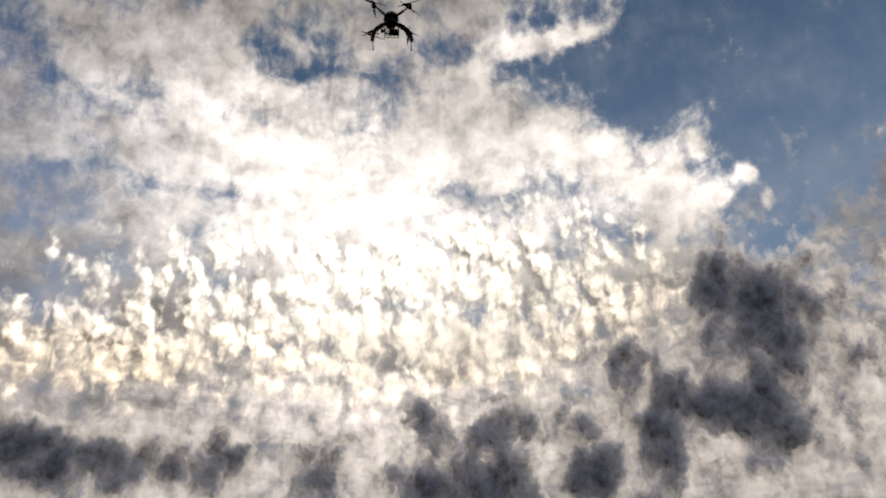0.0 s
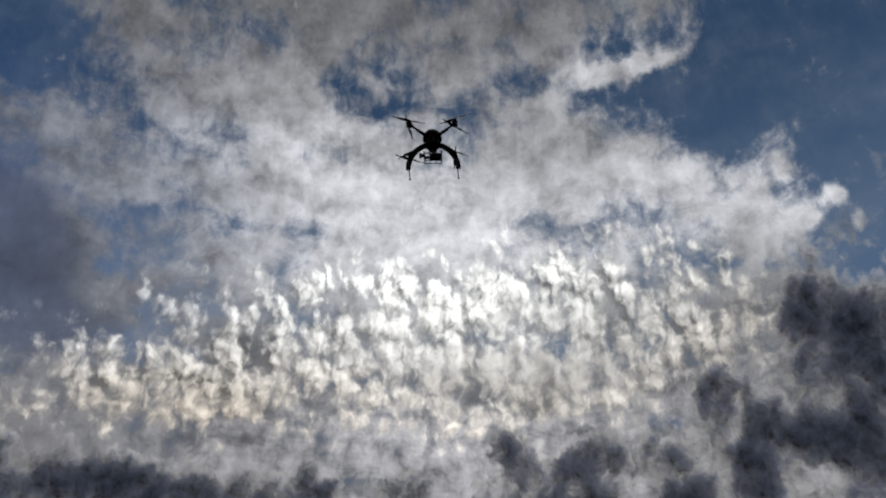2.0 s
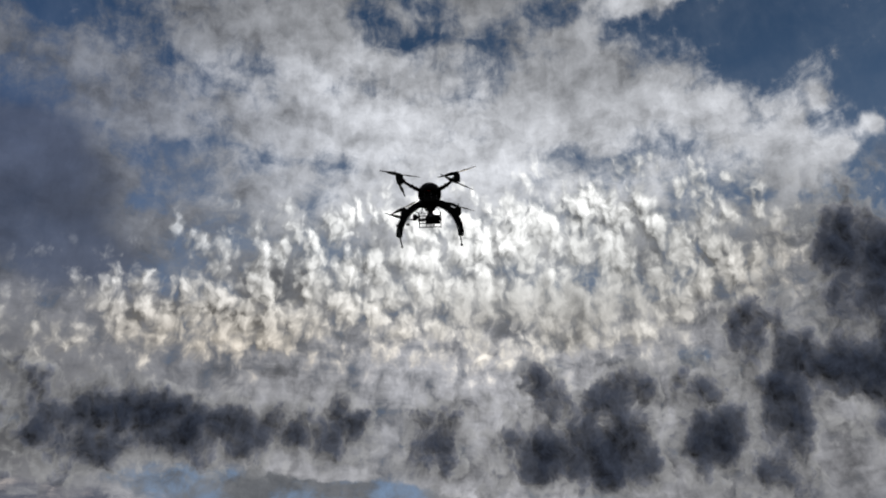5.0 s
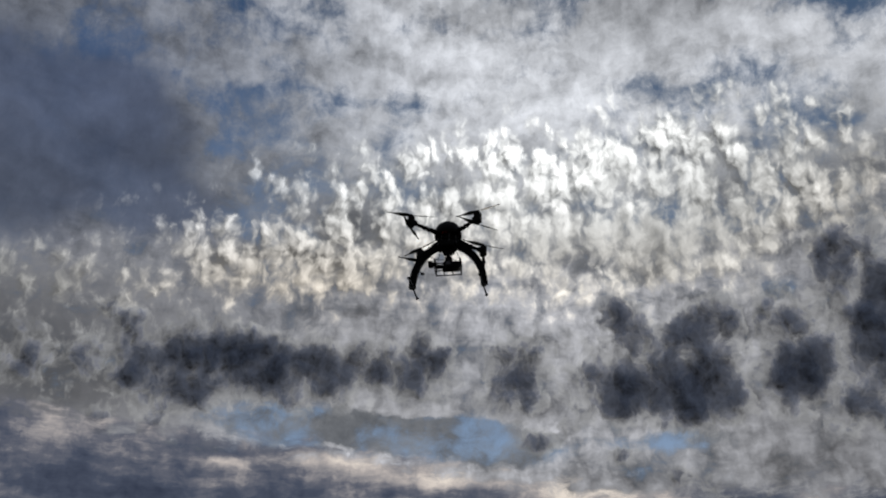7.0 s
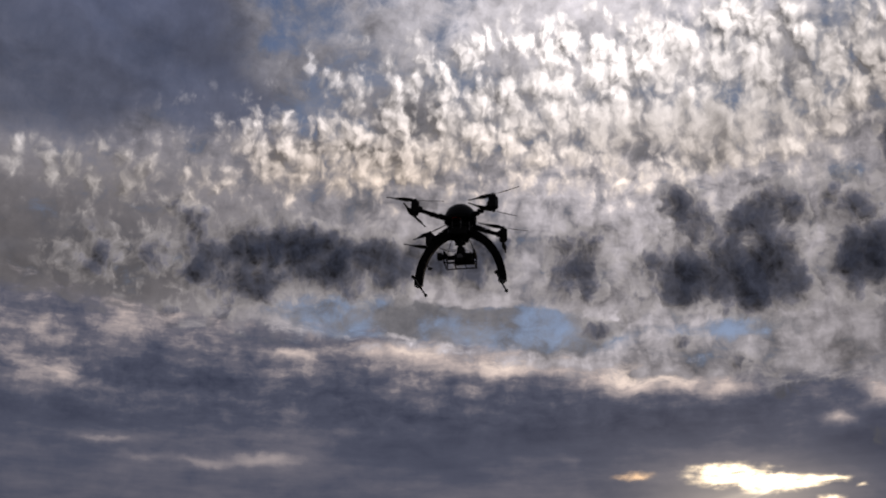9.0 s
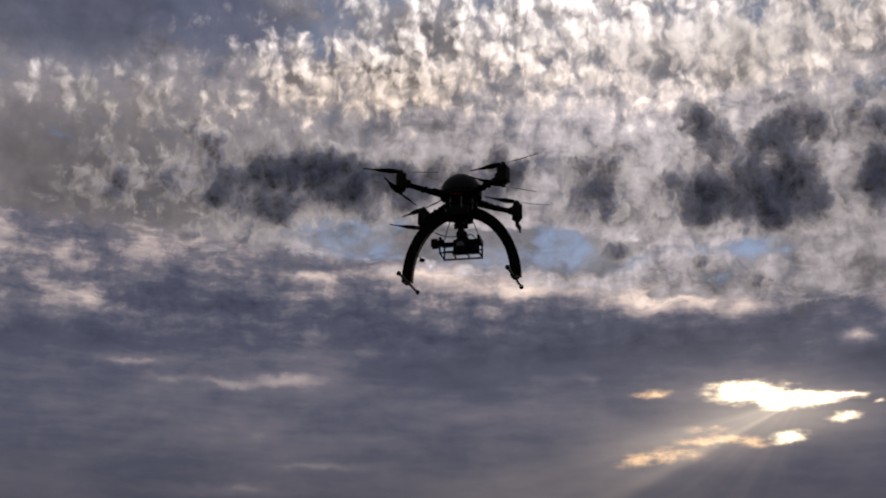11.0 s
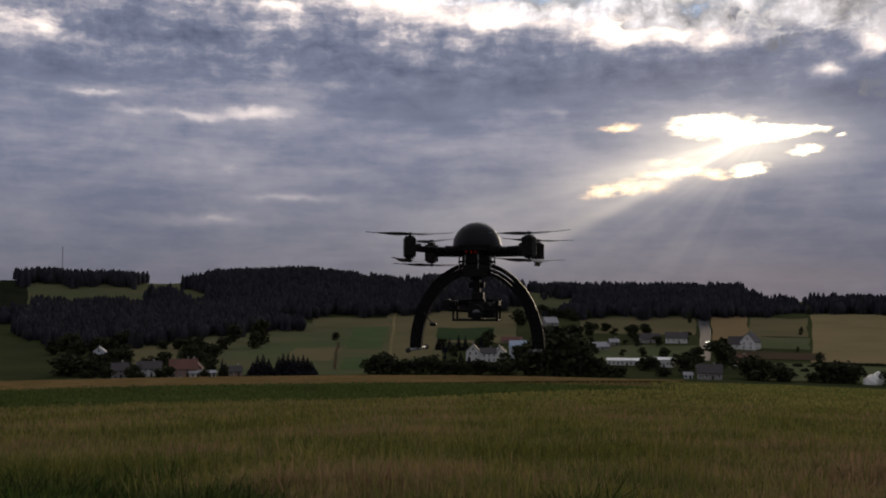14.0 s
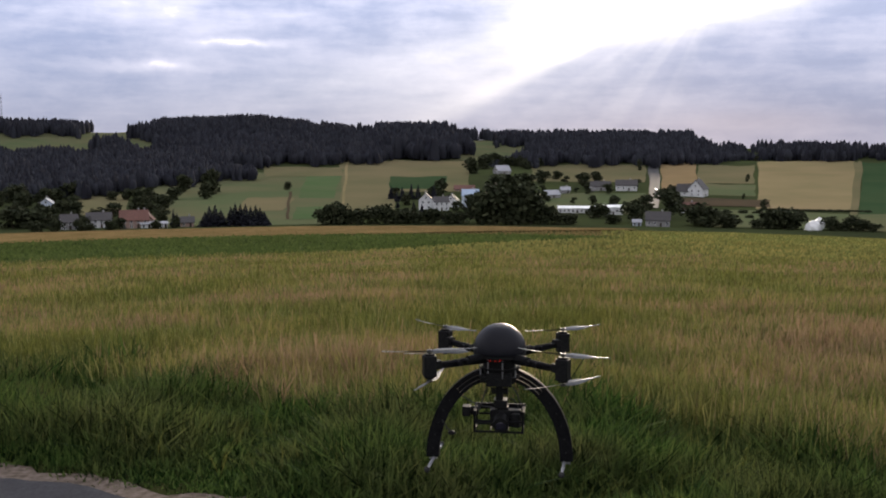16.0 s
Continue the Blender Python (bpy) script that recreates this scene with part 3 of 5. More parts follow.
def ground_z(x, y):
    x, y = np.asarray(x, float), np.asarray(y, float)
    b, d = polar(x, y)
    ridge = np.interp(b, RIDGE_B, RIDGE_Z)
    z = np.interp(d, RANGE, LEVEL)
    up = np.clip((d - 1000) / 350, 0, 1)
    z = np.where(d > 1000, -9.5 + (ridge + 9.5) * (up * up * (3 - 2 * up)), z)
    z = np.where(d > 1500, ridge + (0.5 - ridge) * np.clip((d - 1500) / 2600, 0, 1), z)
    z = z + np.where((d > 90) & (d < 420), -0.011 * np.clip(x - 10, 0, 200) * np.clip((d - 90) / 100, 0, 1), 0)
    z = z + 0.9 * np.sin(x * 0.021 + 1.3) * np.sin(y * 0.017) * np.clip((d - 420) / 300, 0, 1)
    north, south = side(x, y)
    z = z + 0.05 * np.sin(x * 1.7) * np.sin(y * 1.3 + x) * np.clip(north, 0, 1) * (d < 60)
    z = np.where(north < 0, -0.02, np.where(north < 3.0, -0.02 + (z + 0.02) * north / 3.0, z))
    z = z - 0.11 * np.clip(x - 1.5, 0, 14) * np.clip((26 - d) / 12, 0, 1)
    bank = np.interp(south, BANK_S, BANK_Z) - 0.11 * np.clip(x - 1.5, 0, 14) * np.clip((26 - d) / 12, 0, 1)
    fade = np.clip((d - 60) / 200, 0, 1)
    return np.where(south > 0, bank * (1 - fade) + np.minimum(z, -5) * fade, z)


def site(bearing_deg, metres):
    x = EX + metres * math.sin(radians(bearing_deg))
    y = EY + metres * math.cos(radians(bearing_deg))
    return x, y, float(ground_z(x, y))


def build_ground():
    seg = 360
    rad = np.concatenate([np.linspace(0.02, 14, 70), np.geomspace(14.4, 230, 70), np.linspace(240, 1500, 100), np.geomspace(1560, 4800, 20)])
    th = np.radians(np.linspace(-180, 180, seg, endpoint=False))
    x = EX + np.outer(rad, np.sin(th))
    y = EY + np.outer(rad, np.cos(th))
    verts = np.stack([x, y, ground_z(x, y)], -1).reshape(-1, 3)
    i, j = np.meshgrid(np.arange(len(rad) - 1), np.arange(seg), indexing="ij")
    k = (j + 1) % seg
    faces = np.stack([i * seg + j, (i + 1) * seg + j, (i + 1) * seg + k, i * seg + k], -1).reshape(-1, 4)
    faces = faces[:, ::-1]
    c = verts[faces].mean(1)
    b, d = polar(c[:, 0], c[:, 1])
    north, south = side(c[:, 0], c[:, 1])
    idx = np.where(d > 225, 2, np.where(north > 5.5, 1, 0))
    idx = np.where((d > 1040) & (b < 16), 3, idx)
    ob = sheet("ground", verts, faces, [SHADE_TURF, SOIL, MEADOW, WOODFLOOR], idx, True)
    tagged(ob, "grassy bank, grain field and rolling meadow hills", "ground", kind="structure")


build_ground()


def lane(name, off0, off1, along0, along1, lift, mat, label, wobble=0.0, step=0.4):
    """A strip beside the lane's far edge line, from off0 to off1 metres north of it."""
    ux, uy = 0.936, -0.353
    nx, ny = 0.353, 0.936
    n = int((along1 - along0) / step)
    cols = np.linspace(0, 1, 9)
    rng = np.random.default_rng(5)
    ragged = np.convolve(rng.normal(0, 1, n + 9), np.ones(5) / 5, "same")[:n + 1] * wobble
    verts = []
    for k in range(n + 1):
        s = along0 + (along1 - along0) * k / n
        for c in cols:
            o = off0 + (off1 + ragged[k] - off0) * c
            x, y = s * ux + o * nx, 7.51 + s * uy + o * ny
            verts.append((x, y, float(ground_z(x, y)) + lift))
    m = len(cols)
    faces = [(k * m + c, k * m + c + 1, (k + 1) * m + c + 1, (k + 1) * m + c)[::-1] for k in range(n) for c in range(m - 1)]
    return tagged(sheet(name, verts, faces, [mat], smooth=True), label, "road", kind="structure")


lane("road", -3.80, -0.60, -60, 60, 0.035, ASPHALT, "narrow worn grey asphalt lane", 0.16, 0.25)
lane("dirt_edge", -0.86, -0.12, -40, 40, 0.028, DIRT, "crumbling brown dirt edge of the lane", 0.30, 0.22)


def field(name, b0, b1, r0, r1, mat, label, skew=0.0, lift=0.2, taper=0.0):
    """A farm plot draped on the hillside."""
    nb, nr = max(3, int(abs(b1 - b0) * 4)), max(3, int(abs(r1 - r0) / 12))
    verts = []
    for i in range(nr + 1):
        for j in range(nb + 1):
            u, v = j / nb, i / nr
            uneven = 0.05 * math.sin(v * 5 + b0) + 0.03 * math.sin(v * 13 + b1)
            x, y, z = site(b0 + (b1 - b0) * u + skew * v + uneven, r0 + taper * u ** 4 + (r1 - r0 - taper * u ** 4) * v * (1 + 0.06 * math.sin(u * 3.1 + b0) + 0.03 * math.sin(u * 9 + r0)))
            verts.append((x, y, z + lift))
    w = nb + 1
    faces = [(i * w + j, i * w + j + 1, (i + 1) * w + j + 1, (i + 1) * w + j) for i in range(nr) for j in range(nb)]
    return tagged(sheet(name, verts, faces, [mat], smooth=True), label, "field", kind="structure")


field("pasture", -16.4, -6.0, 470, 900, FIELD_GREEN, "green hillside pasture", 0, 0.2)
field("hayfield", -6.2, -2.9, 549, 1000, FIELD_TAN, "mown tan hay meadow on the slope", 0.0, 0.2)
field("hayfield", -3.2, 1.6, 693, 1033, FIELD_TAN, "mown tan hay meadow under the wood", 0.0, 0.3)
field("pasture", -3.2, 0.2, 711, 816, FIELD_DEEP, "small deep green plot", 0, 0.4)
field("dirt_track", -6.22, -6.05, 540, 985, FIELD_WHEAT, "pale worn path between the meadows", 0.5, 0.5)
field("dirt_track", -9.36, -9.18, 500, 690, FIELD_BROWN, "narrow brown path up to a lone tree", 0.1, 0.5)
field("pasture", -8.6, -6.5, 640, 880, FIELD_FRESH, "fresh green regrowth on the pasture", 0.5, 0.35)
field("pasture", -9.0, -6.6, 500, 585, FIELD_FRESH, "fresh green strip low on the pasture", 0.2, 0.35)
field("hayfield", -12.4, -9.6, 560, 640, FIELD_TAN, "dry faded strip across the pasture", 0.8, 0.35)
field("hayfield", -10.6, -6.0, 833, 927, FIELD_TAN, "dry strip under the wood", 0, 0.4)
field("hayfield", -21.1, -18.4, 552, 684, FIELD_TAN, "small tan plot between trees", 0, 0.2)
field("pasture", -17.8, -16.1, 640, 747, FIELD_GREEN, "small green plot between hedges", 0, 0.2)
field("pasture", -26.5, -16.7, 1005, 1345, FIELD_GREEN, "high clearing meadow", 0, 0.2)
field("barley_field", 12.9, 14.9, 711, 967, FIELD_ORANGE, "golden barley field", 0, 0.2)
field("hayfield", 15.0, 18.1, 771, 953, FIELD_TAN, "pale mown field", 0, 0.2)
field("pasture", 15.0, 18.2, 667, 766, FIELD_GREEN, "green paddock", 0, 0.2)
field("wheat_field", 18.3, 23.4, 584, 1017, FIELD_WHEAT, "wide ripe wheat field", 0, 0.2)
field("pasture", 23.7, 27.0, 568, 1017, FIELD_DEEP, "deep green field", 0, 0.2)
field("dirt_track", 23.3, 23.7, 560, 1017, FIELD_TAN, "pale field track", 0, 0.4)
field("pasture", 15.2, 27.0, 470, 576, FIELD_GREEN, "low green pasture", 0, 0.2)
field("pasture", 5.3, 12.0, 777, 947, FIELD_TAN, "faded green meadow", 0, 0.2)
field("pasture", 5.6, 12.1, 538, 671, FIELD_GREEN, "green meadow by the halls", 0, 0.2)
field("pasture", 0.4, 5.8, 1033, 1280, FIELD_GREEN, "clearing meadow high in the wood", 0, 0.2)
field("ploughed_strip", 14.1, 19.0, 596, 644, FIELD_BROWN, "brown ploughed strip", 0, 0.4)
field("country_road", 12.2, 12.8, 576, 967, ASPHALT, "grey country road up the slope", 0.0, 0.6)
field("field_margin_ground", -34, 11.5, 187, 222, MARGIN_GROUND, "tan ripe margin along the field edge", 0, 0.28, 30)
field("green_crop_ground", -34, 11.0, 114, 190, GREEN_GROUND, "dark green leafy crop strip", 0, 0.12, 72)
field("grain_ground", 10.8, 34, 112, 222, GRAIN_GROUND, "ripening grain towards the far edge", 0, 0.12)


# ------------------------------------------------------------------ grass and crops
def blades(name, x, y, tall, wide, mat, label, bend=0.35, seed=1):
    """Many bent, tapered blades, each of two joined quads."""
    r = np.random.default_rng(seed)
    n = len(x)
    z = ground_z(x, y) - 0.02
    a = r.uniform(0, 2 * np.pi, n)
    ax, ay = np.cos(a) * wide / 2, np.sin(a) * wide / 2
    l = r.normal(0, bend, n) * tall
    la = r.uniform(0, 2 * np.pi, n)
    lx, ly = np.cos(la) * l, np.sin(la) * l
    v = np.empty((n, 6, 3), np.float32)
    for k, (h, s, q) in enumerate(((0, 1.0, 0), (0.55, 0.75, 0.35), (1.0, 0.12, 1.0))):
        for e, sign in enumerate((-1, 1)):
            v[:, 2 * k + e, 0] = x + sign * ax * s + lx * q
            v[:, 2 * k + e, 1] = y + sign * ay * s + ly * q
            v[:, 2 * k + e, 2] = z + tall * h
    base = np.arange(n)[:, None] * 6
    f = np.concatenate([base + np.array([0, 1, 3, 2]), base + np.array([2, 3, 5, 4])])
    ob = tagged(sheet(name, v.reshape(-1, 3), f, [mat]), label, "grass", kind="stuff")
    return ob


def scatter(n, b0, b1, r0, r1, power, seed):
    """Random places in a sector, denser towards the lane."""
    r = np.random.default_rng(seed)
    u = r.uniform(0, 1, n)
    p = 1 - power
    d = (r0 ** p + u * (r1 ** p - r0 ** p)) ** (1 / p)
    b = np.radians(r.uniform(b0, b1, n))
    return EX + d * np.sin(b), EY + d * np.cos(b), d, r


def clump(x, y, f=1.0):
    u, v, w = x * 0.83 + y * 0.56, y * 0.91 - x * 0.41, x * 0.34 - y * 0.94
    return 0.5 + 0.17 * np.sin(u * 1.9 * f + 1.9 * np.sin(v * 1.1 * f)) + 0.17 * np.sin(v * 2.7 * f + 1.6 * np.sin(w * 0.9 * f + 2)) + 0.16 * np.sin(w * 1.3 * f + 2.1 * np.sin(u * 0.53 * f + 4))


x, y, d, r = scatter(135000, -36, 36, 8.6, 27, 1.1, 11)
north, _ = side(x, y)
keep = (north > -0.38 + 0.3 * r.uniform(0, 1, len(x)) - 0.18 * np.sin(x * 2.1) * np.sin(x * 5.3 + 1)) & (d < 15.6 + 0.85 * np.maximum(0, -x - 1) + 1.3 * r.normal(0, 1, len(x)) + 0.8 * np.sin(x * 0.7))
x, y, north = x[keep], y[keep], north[keep]
tall = (0.14 + 0.57 * np.clip((north + 0.35) / 1.5, 0, 1)) * (0.15 + 1.1 * clump(x, y, 0.9)) * r.uniform(0.5, 1.15, len(x))
blades("verge_grass", x, y, tall, r.uniform(0.014, 0.040, len(x)) + 0.03 * (r.uniform(0, 1, len(x)) > 0.85), VERGE, "tall tangled green verge grass beside the lane", 0.7, 2)

x, y, d, r = scatter(5000, -36, 36, 9.4, 24, 1.1, 15)
north, _ = side(x, y)
keep = (north > 0.5) & (d < 17.5 + 0.85 * np.maximum(0, -x - 1)) & (clump(x, y, 0.6) > 0.45 + 0.15 * r.uniform(-1, 1, len(x)))
x, y = x[keep], y[keep]
blades("dry_stalks", x, y, r.uniform(0.35, 0.70, len(x)), r.uniform(0.009, 0.015, len(x)), UNRIPE, "pale dry stalks arching out of the verge", 0.75, 8)

x, y, d, r = scatter(260000, -33, 33, 14.0, 114, 1.35, 12)
north, _ = side(x, y)
keep = d > 14.4 + 0.7 * np.maximum(0, -x - 1) + 3.0 * r.uniform(0, 1, len(x)) + 0.8 * np.sin(x * 0.7)
x, y, d = x[keep], y[keep], d[keep]
tall = np.clip(r.normal(0.60, 0.10, len(x)) * (0.70 + 0.45 * clump(x, y, 0.45)), 0.2, 0.95)
patchy = clump(x, y, 0.21) + 0.35 * clump(x, y, 0.9) + 0.25 * r.normal(0, 1, len(x))
for name, sel, mat, label in (("grain_crop", (patchy < 1.03) & (patchy > 0.42), CROP, "ripening yellow-green grain field"),
                              ("unripe_grain", patchy <= 0.42, UNRIPE, "darker green unripe patches in the grain"),
                              ("seed_heads", patchy >= 1.03, SEED, "tan seeding grass standing in the grain")):
    blades(name, x[sel], y[sel], tall[sel] * (1.0 if mat is CROP else 1.1), 0.012 + 0.0013 * d[sel], mat, label, 0.32, 3)

x, y, d, r = scatter(32000, -34, 11.5, 108, 192, 1.0001, 13)
edge_r = 112 + 6 * np.sin(x * 0.05) + 74 * np.clip((polar(x, y)[0] + 34) / 45, 0, 1) ** 4
keep = d > edge_r
x, y, d = x[keep], y[keep], d[keep]
blades("green_row_crop", x, y, r.uniform(0.35, 0.65, len(x)), 0.38, GREENCROP, "dark green leafy row crop strip", 0.4, 5)
x, y, d, r = scatter(30000, -34, 34, 112, 214, 1.0001, 14)
b, _ = polar(x, y)
keep = (d > 190) | (b > 10.5) | (d < 112 + 6 * np.sin(x * 0.05) + 74 * np.clip((b + 34) / 45, 0, 1) ** 4)
x, y, d, b = x[keep], y[keep], d[keep], b[keep]
east = (b > 9.5) | (d < 188)
blades("field_margin", x[~east], y[~east], r.uniform(0.3, 0.5, (~east).sum()), 0.30, STUBBLE, "tan ripe margin at the field's far edge", 0.3, 6)
blades("grain_crop", x[east], y[east], r.uniform(0.35, 0.55, east.sum()), 0.40, CROP, "ripening grain running to the field's far edge", 0.3, 7)


# ------------------------------------------------------------------ woods on the hills
def woods(name, rows, label, mat, seed, tall=(15.0, 18.5), spacing=4.4, fat=0.19):
    """Conifers and round crowns filling sectors: bearing from, to, metres from, to."""
    r = np.random.default_rng(seed)
    V, F, base = [], [], 0
    sides = 5
    for b0, b1, r0, r1 in rows:
        area = abs(radians(b1 - b0)) * (r1 ** 2 - r0 ** 2) / 2
        n = int(area / spacing ** 2)
        b = np.radians(r.uniform(b0, b1, n))
        d = np.sqrt(r.uniform(r0 ** 2, r1 ** 2, n))
        wob = np.radians(0.55) * (np.sin(d * 0.041 + b * 30) + np.sin(d * 0.017 + 2) + 0.6 * np.sin(d * 0.11))
        b = b + wob
        d = d * (1 + 0.018 * np.sin(np.degrees(b) * 1.9) + 0.012 * np.sin(np.degrees(b) * 5.3 + 1))
        x, y = EX + d * np.sin(b), EY + d * np.cos(b)
        z = ground_z(x, y)
        for i in range(n):
            h = r.uniform(*tall) * r.uniform(0.88, 1.05) * (0.72 + 0.28 * min(1.0, max(0.0, (d[i] - 650) / 450)))
            conifer = r.uniform() < (0.35 if d[i] < 1000 else 0.6)
            rings = ((0.05, 1.0), (0.52, 0.84), (0.86, 0.44), (1.0, 0.06)) if conifer else ((0.1, 0.7), (0.45, 1.25), (0.8, 0.95), (1.0, 0.15))
            w = h * fat * r.uniform(0.8, 1.2)
            ph = r.uniform(0, 6.28)
            hh = h if conifer else h * 0.78
            for q, s in rings:
                an = ph + np.arange(sides) * 2 * np.pi / sides + r.uniform(-0.2, 0.2)
                rr = w * s * r.uniform(0.75, 1.2, sides)
                V.append(np.stack([x[i] + np.cos(an) * rr, y[i] + np.sin(an) * rr, z[i] + hh * q + r.uniform(-0.03, 0.03, sides) * h], -1))
            for k in range(len(rings) - 1):
                for c in range(sides):
                    e = (c + 1) % sides
                    F.append((base + k * sides + c, base + k * sides + e, base + (k + 1) * sides + e, base + (k + 1) * sides + c))
            base += sides * len(rings)
    ob = sheet(name, np.concatenate(V), F, [mat], smooth=True)
    return tagged(ob, label, "forest", kind="stuff")


woods("forest", [(-26.7, -18.9, 671, 1008), (-26.7, -20.2, 1250, 1350), (-16.9, -14.8, 738, 1350), (-19.2, -16.6, 738, 1000), (-15.1, -10.6, 920, 1350), (-10.6, -3.8, 947, 1350), (-19.9, -18.3, 1010, 1130), (-14.8, -11.9, 777, 953)], "dense dark spruce forest covering the hill", HAZY_NEEDLES, 21)
woods("forest", [(-3.8, 0.5, 1033, 1350)], "tall dark spruce stand with a straight edge", HAZY_NEEDLES, 22, (23, 26), 4.8)
woods("forest", [(0.5, 5.3, 1306, 1350), (5.3, 14.9, 940, 1350), (3.3, 4.6, 1187, 1240)], "mixed dark wood on the ridge", HAZY_NEEDLES, 23, (14, 18), 4.8)
woods("forest", [(2.7, 6.0, 927, 975)], "low dark trees under the high clearing", HAZY_NEEDLES, 26, (7, 10), 5.0)
woods("forest", [(14.9, 17.1, 967, 1220)], "low dark wood thinning out along the ridge", HAZY_NEEDLES, 25, (8, 13), 4.8)
woods("forest", [(18.5, 23.4, 1017, 1230), (24.2, 27.0, 1042, 1173)], "dark copse on the skyline", HAZY_NEEDLES, 24, (12, 19), 5.0)


# ------------------------------------------------------------------ single trees and bushes
def tree_proto(name, kind, seed, h, w):
    """A tapered trunk with limbs and a crown of many small leaf clumps."""
    r = random.Random(seed)
    root = thing(name, Matrix(), "dark leafy tree", "tree")
    bm = bmesh.new()
    rod(bm, (0, 0, -0.6), (0, 0, h * 0.5), h * 0.022, h * 0.012, 8)
    rod(bm, (0, 0, h * 0.5), (0, 0, h * 0.92), h * 0.012, h * 0.003, 6)
    tips = []
    if kind != "spruce":
        for k in range(7):
            a, q = r.uniform(0, 6.28), r.uniform(0.22, 0.6)
            tip = (math.cos(a) * w * 0.33, math.sin(a) * w * 0.33, h * (q + 0.2))
            rod(bm, (0, 0, h * q), tip, h * 0.008, h * 0.003, 5)
            tips.append(tip)
    part("trunk", bm, BARK, root)
    rng = np.random.default_rng(seed)
    n = 640
    V = np.empty((n, 4, 3))
    lobes = [(r.uniform(-0.28, 0.28) * w, r.uniform(-0.28, 0.28) * w, r.uniform(0.14, 0.84) * h, r.uniform(0.2, 0.3) * w) for _ in range(12)]
    for i in range(n):
        if kind == "spruce":
            q = rng.uniform(0, 1) ** 1.3
            a = rng.uniform(0, 6.28)
            tier = 1 - 0.25 * ((q * 9) % 1)
            rad = w / 2 * (1 - q) * tier * rng.uniform(0.55, 1.05)
            c = np.array([math.cos(a) * rad, math.sin(a) * rad, h * (0.06 + 0.94 * q)])
            s = 0.055 * h * (1.15 - q)
        else:
            lx, ly, lz, lr = lobes[i % 12]
            p = rng.normal(0, 1, 3)
            p = p / np.linalg.norm(p) * lr * rng.uniform(0.6, 1.1)
            c = np.array([lx, ly, lz]) + p * (1, 1, 0.85)
            if kind == "bush":
                c[2] = abs(c[2] - 0.12 * h)
            s = 0.08 * w
        u, v = rng.normal(0, 1, 3), rng.normal(0, 1, 3)
        u, v = u / np.linalg.norm(u) * s, v / np.linalg.norm(v) * s
        V[i] = np.stack([c - u, c + v, c + u, c - v])
    crown = sheet("crown", V.reshape(-1, 3), np.arange(n * 4).reshape(-1, 4), [HAZY_NEEDLES if kind == "spruce" else LEAVES])
    crown.parent = root
    return root


PROTO = {}
for key, kind, h, w in (("oak", "oak", 12, 11), ("lime", "oak", 14, 9), ("bush", "bush", 7, 9), ("spruce", "spruce", 14, 6)):
    for v in range(2):
        PROTO[key, v] = (kind, h, w, 40 + v * 7 + len(key))
MADE = {}
TREE_LABEL = {"oak": "broad dark leafy tree beside the village", "lime": "tall rounded leafy tree between the houses",
              "bush": "low dense dark hedge bush at the field's edge", "spruce": "dark pointed spruce tree among the meadows"}


def plant(key, bearing_deg, metres, h, w, v=0):
    x, y, z = site(bearing_deg, metres)
    kind, ph, pw, seed = PROTO[key, v]
    m = pose(x, y, z - 0.2, 0, 0, (bearing_deg * 97) % 360)
    if (key, v) not in MADE:
        ob = tree_proto({"oak": "tree", "lime": "tree", "bush": "bush", "spruce": "spruce_tree"}[key], kind, seed, ph, pw)
        tagged(ob, TREE_LABEL[key], "bush" if key == "bush" else "tree", {"oak": "village trees", "lime": "village trees", "bush": "hedge bushes", "spruce": "spruces"}[key])
        MADE[key, v] = ob
        ob.matrix_basis = m
    else:
        ob = copy_thing(MADE[key, v], m)
    ob.scale = (w / pw, w / pw, h / ph)
    return ob


plant("spruce", -14.09, 470, 7.4, 7.3, 0)
plant("spruce", -13.84, 470, 10.4, 7.3, 0)
plant("spruce", -13.51, 470, 11.0, 7.3, 0)
plant("spruce", -13.19, 470, 8.6, 7.3, 0)
plant("spruce", -12.61, 470, 9.8, 7.3, 0)
plant("spruce", -12.35, 470, 11.5, 7.3, 0)
plant("spruce", -12.06, 470, 11.0, 7.3, 1)
plant("spruce", -11.76, 470, 11.0, 7.3, 0)
plant("spruce", -11.47, 470, 9.8, 7.3, 1)
plant("spruce", -11.17, 470, 10.4, 7.3, 0)
plant("spruce", -10.91, 470, 9.2, 7.3, 0)
plant("spruce", -10.68, 470, 7.4, 7.3, 1)
plant("spruce", -3.13, 640, 9.6, 5.2, 0)
plant("spruce", -2.45, 640, 8.8, 5.2, 0)
plant("spruce", -1.91, 640, 11.2, 5.2, 0)
plant("spruce", -1.50, 640, 10.4, 5.2, 0)
plant("spruce", -15.87, 473, 8.9, 3.8, 0)
plant("spruce", -15.68, 473, 7.1, 3.8, 0)
plant("spruce", -0.55, 640, 10.4, 5.2, 0)
plant("oak", -7.26, 470, 8.8, 9.4, 0)
plant("oak", -6.58, 470, 11.7, 11.2, 0)
plant("oak", -6.04, 470, 10.6, 10.0, 0)
plant("oak", -5.50, 470, 7.6, 8.2, 0)
plant("oak", -4.90, 470, 8.2, 10.0, 0)
plant("oak", -4.22, 470, 9.4, 10.6, 0)
plant("oak", -3.54, 470, 10.6, 10.6, 0)
plant("oak", -2.86, 470, 7.6, 10.0, 0)
plant("oak", -2.18, 470, 7.6, 10.0, 0)
plant("oak", -1.43, 470, 7.0, 10.6, 0)
plant("oak", -0.65, 470, 7.6, 10.6, 1)
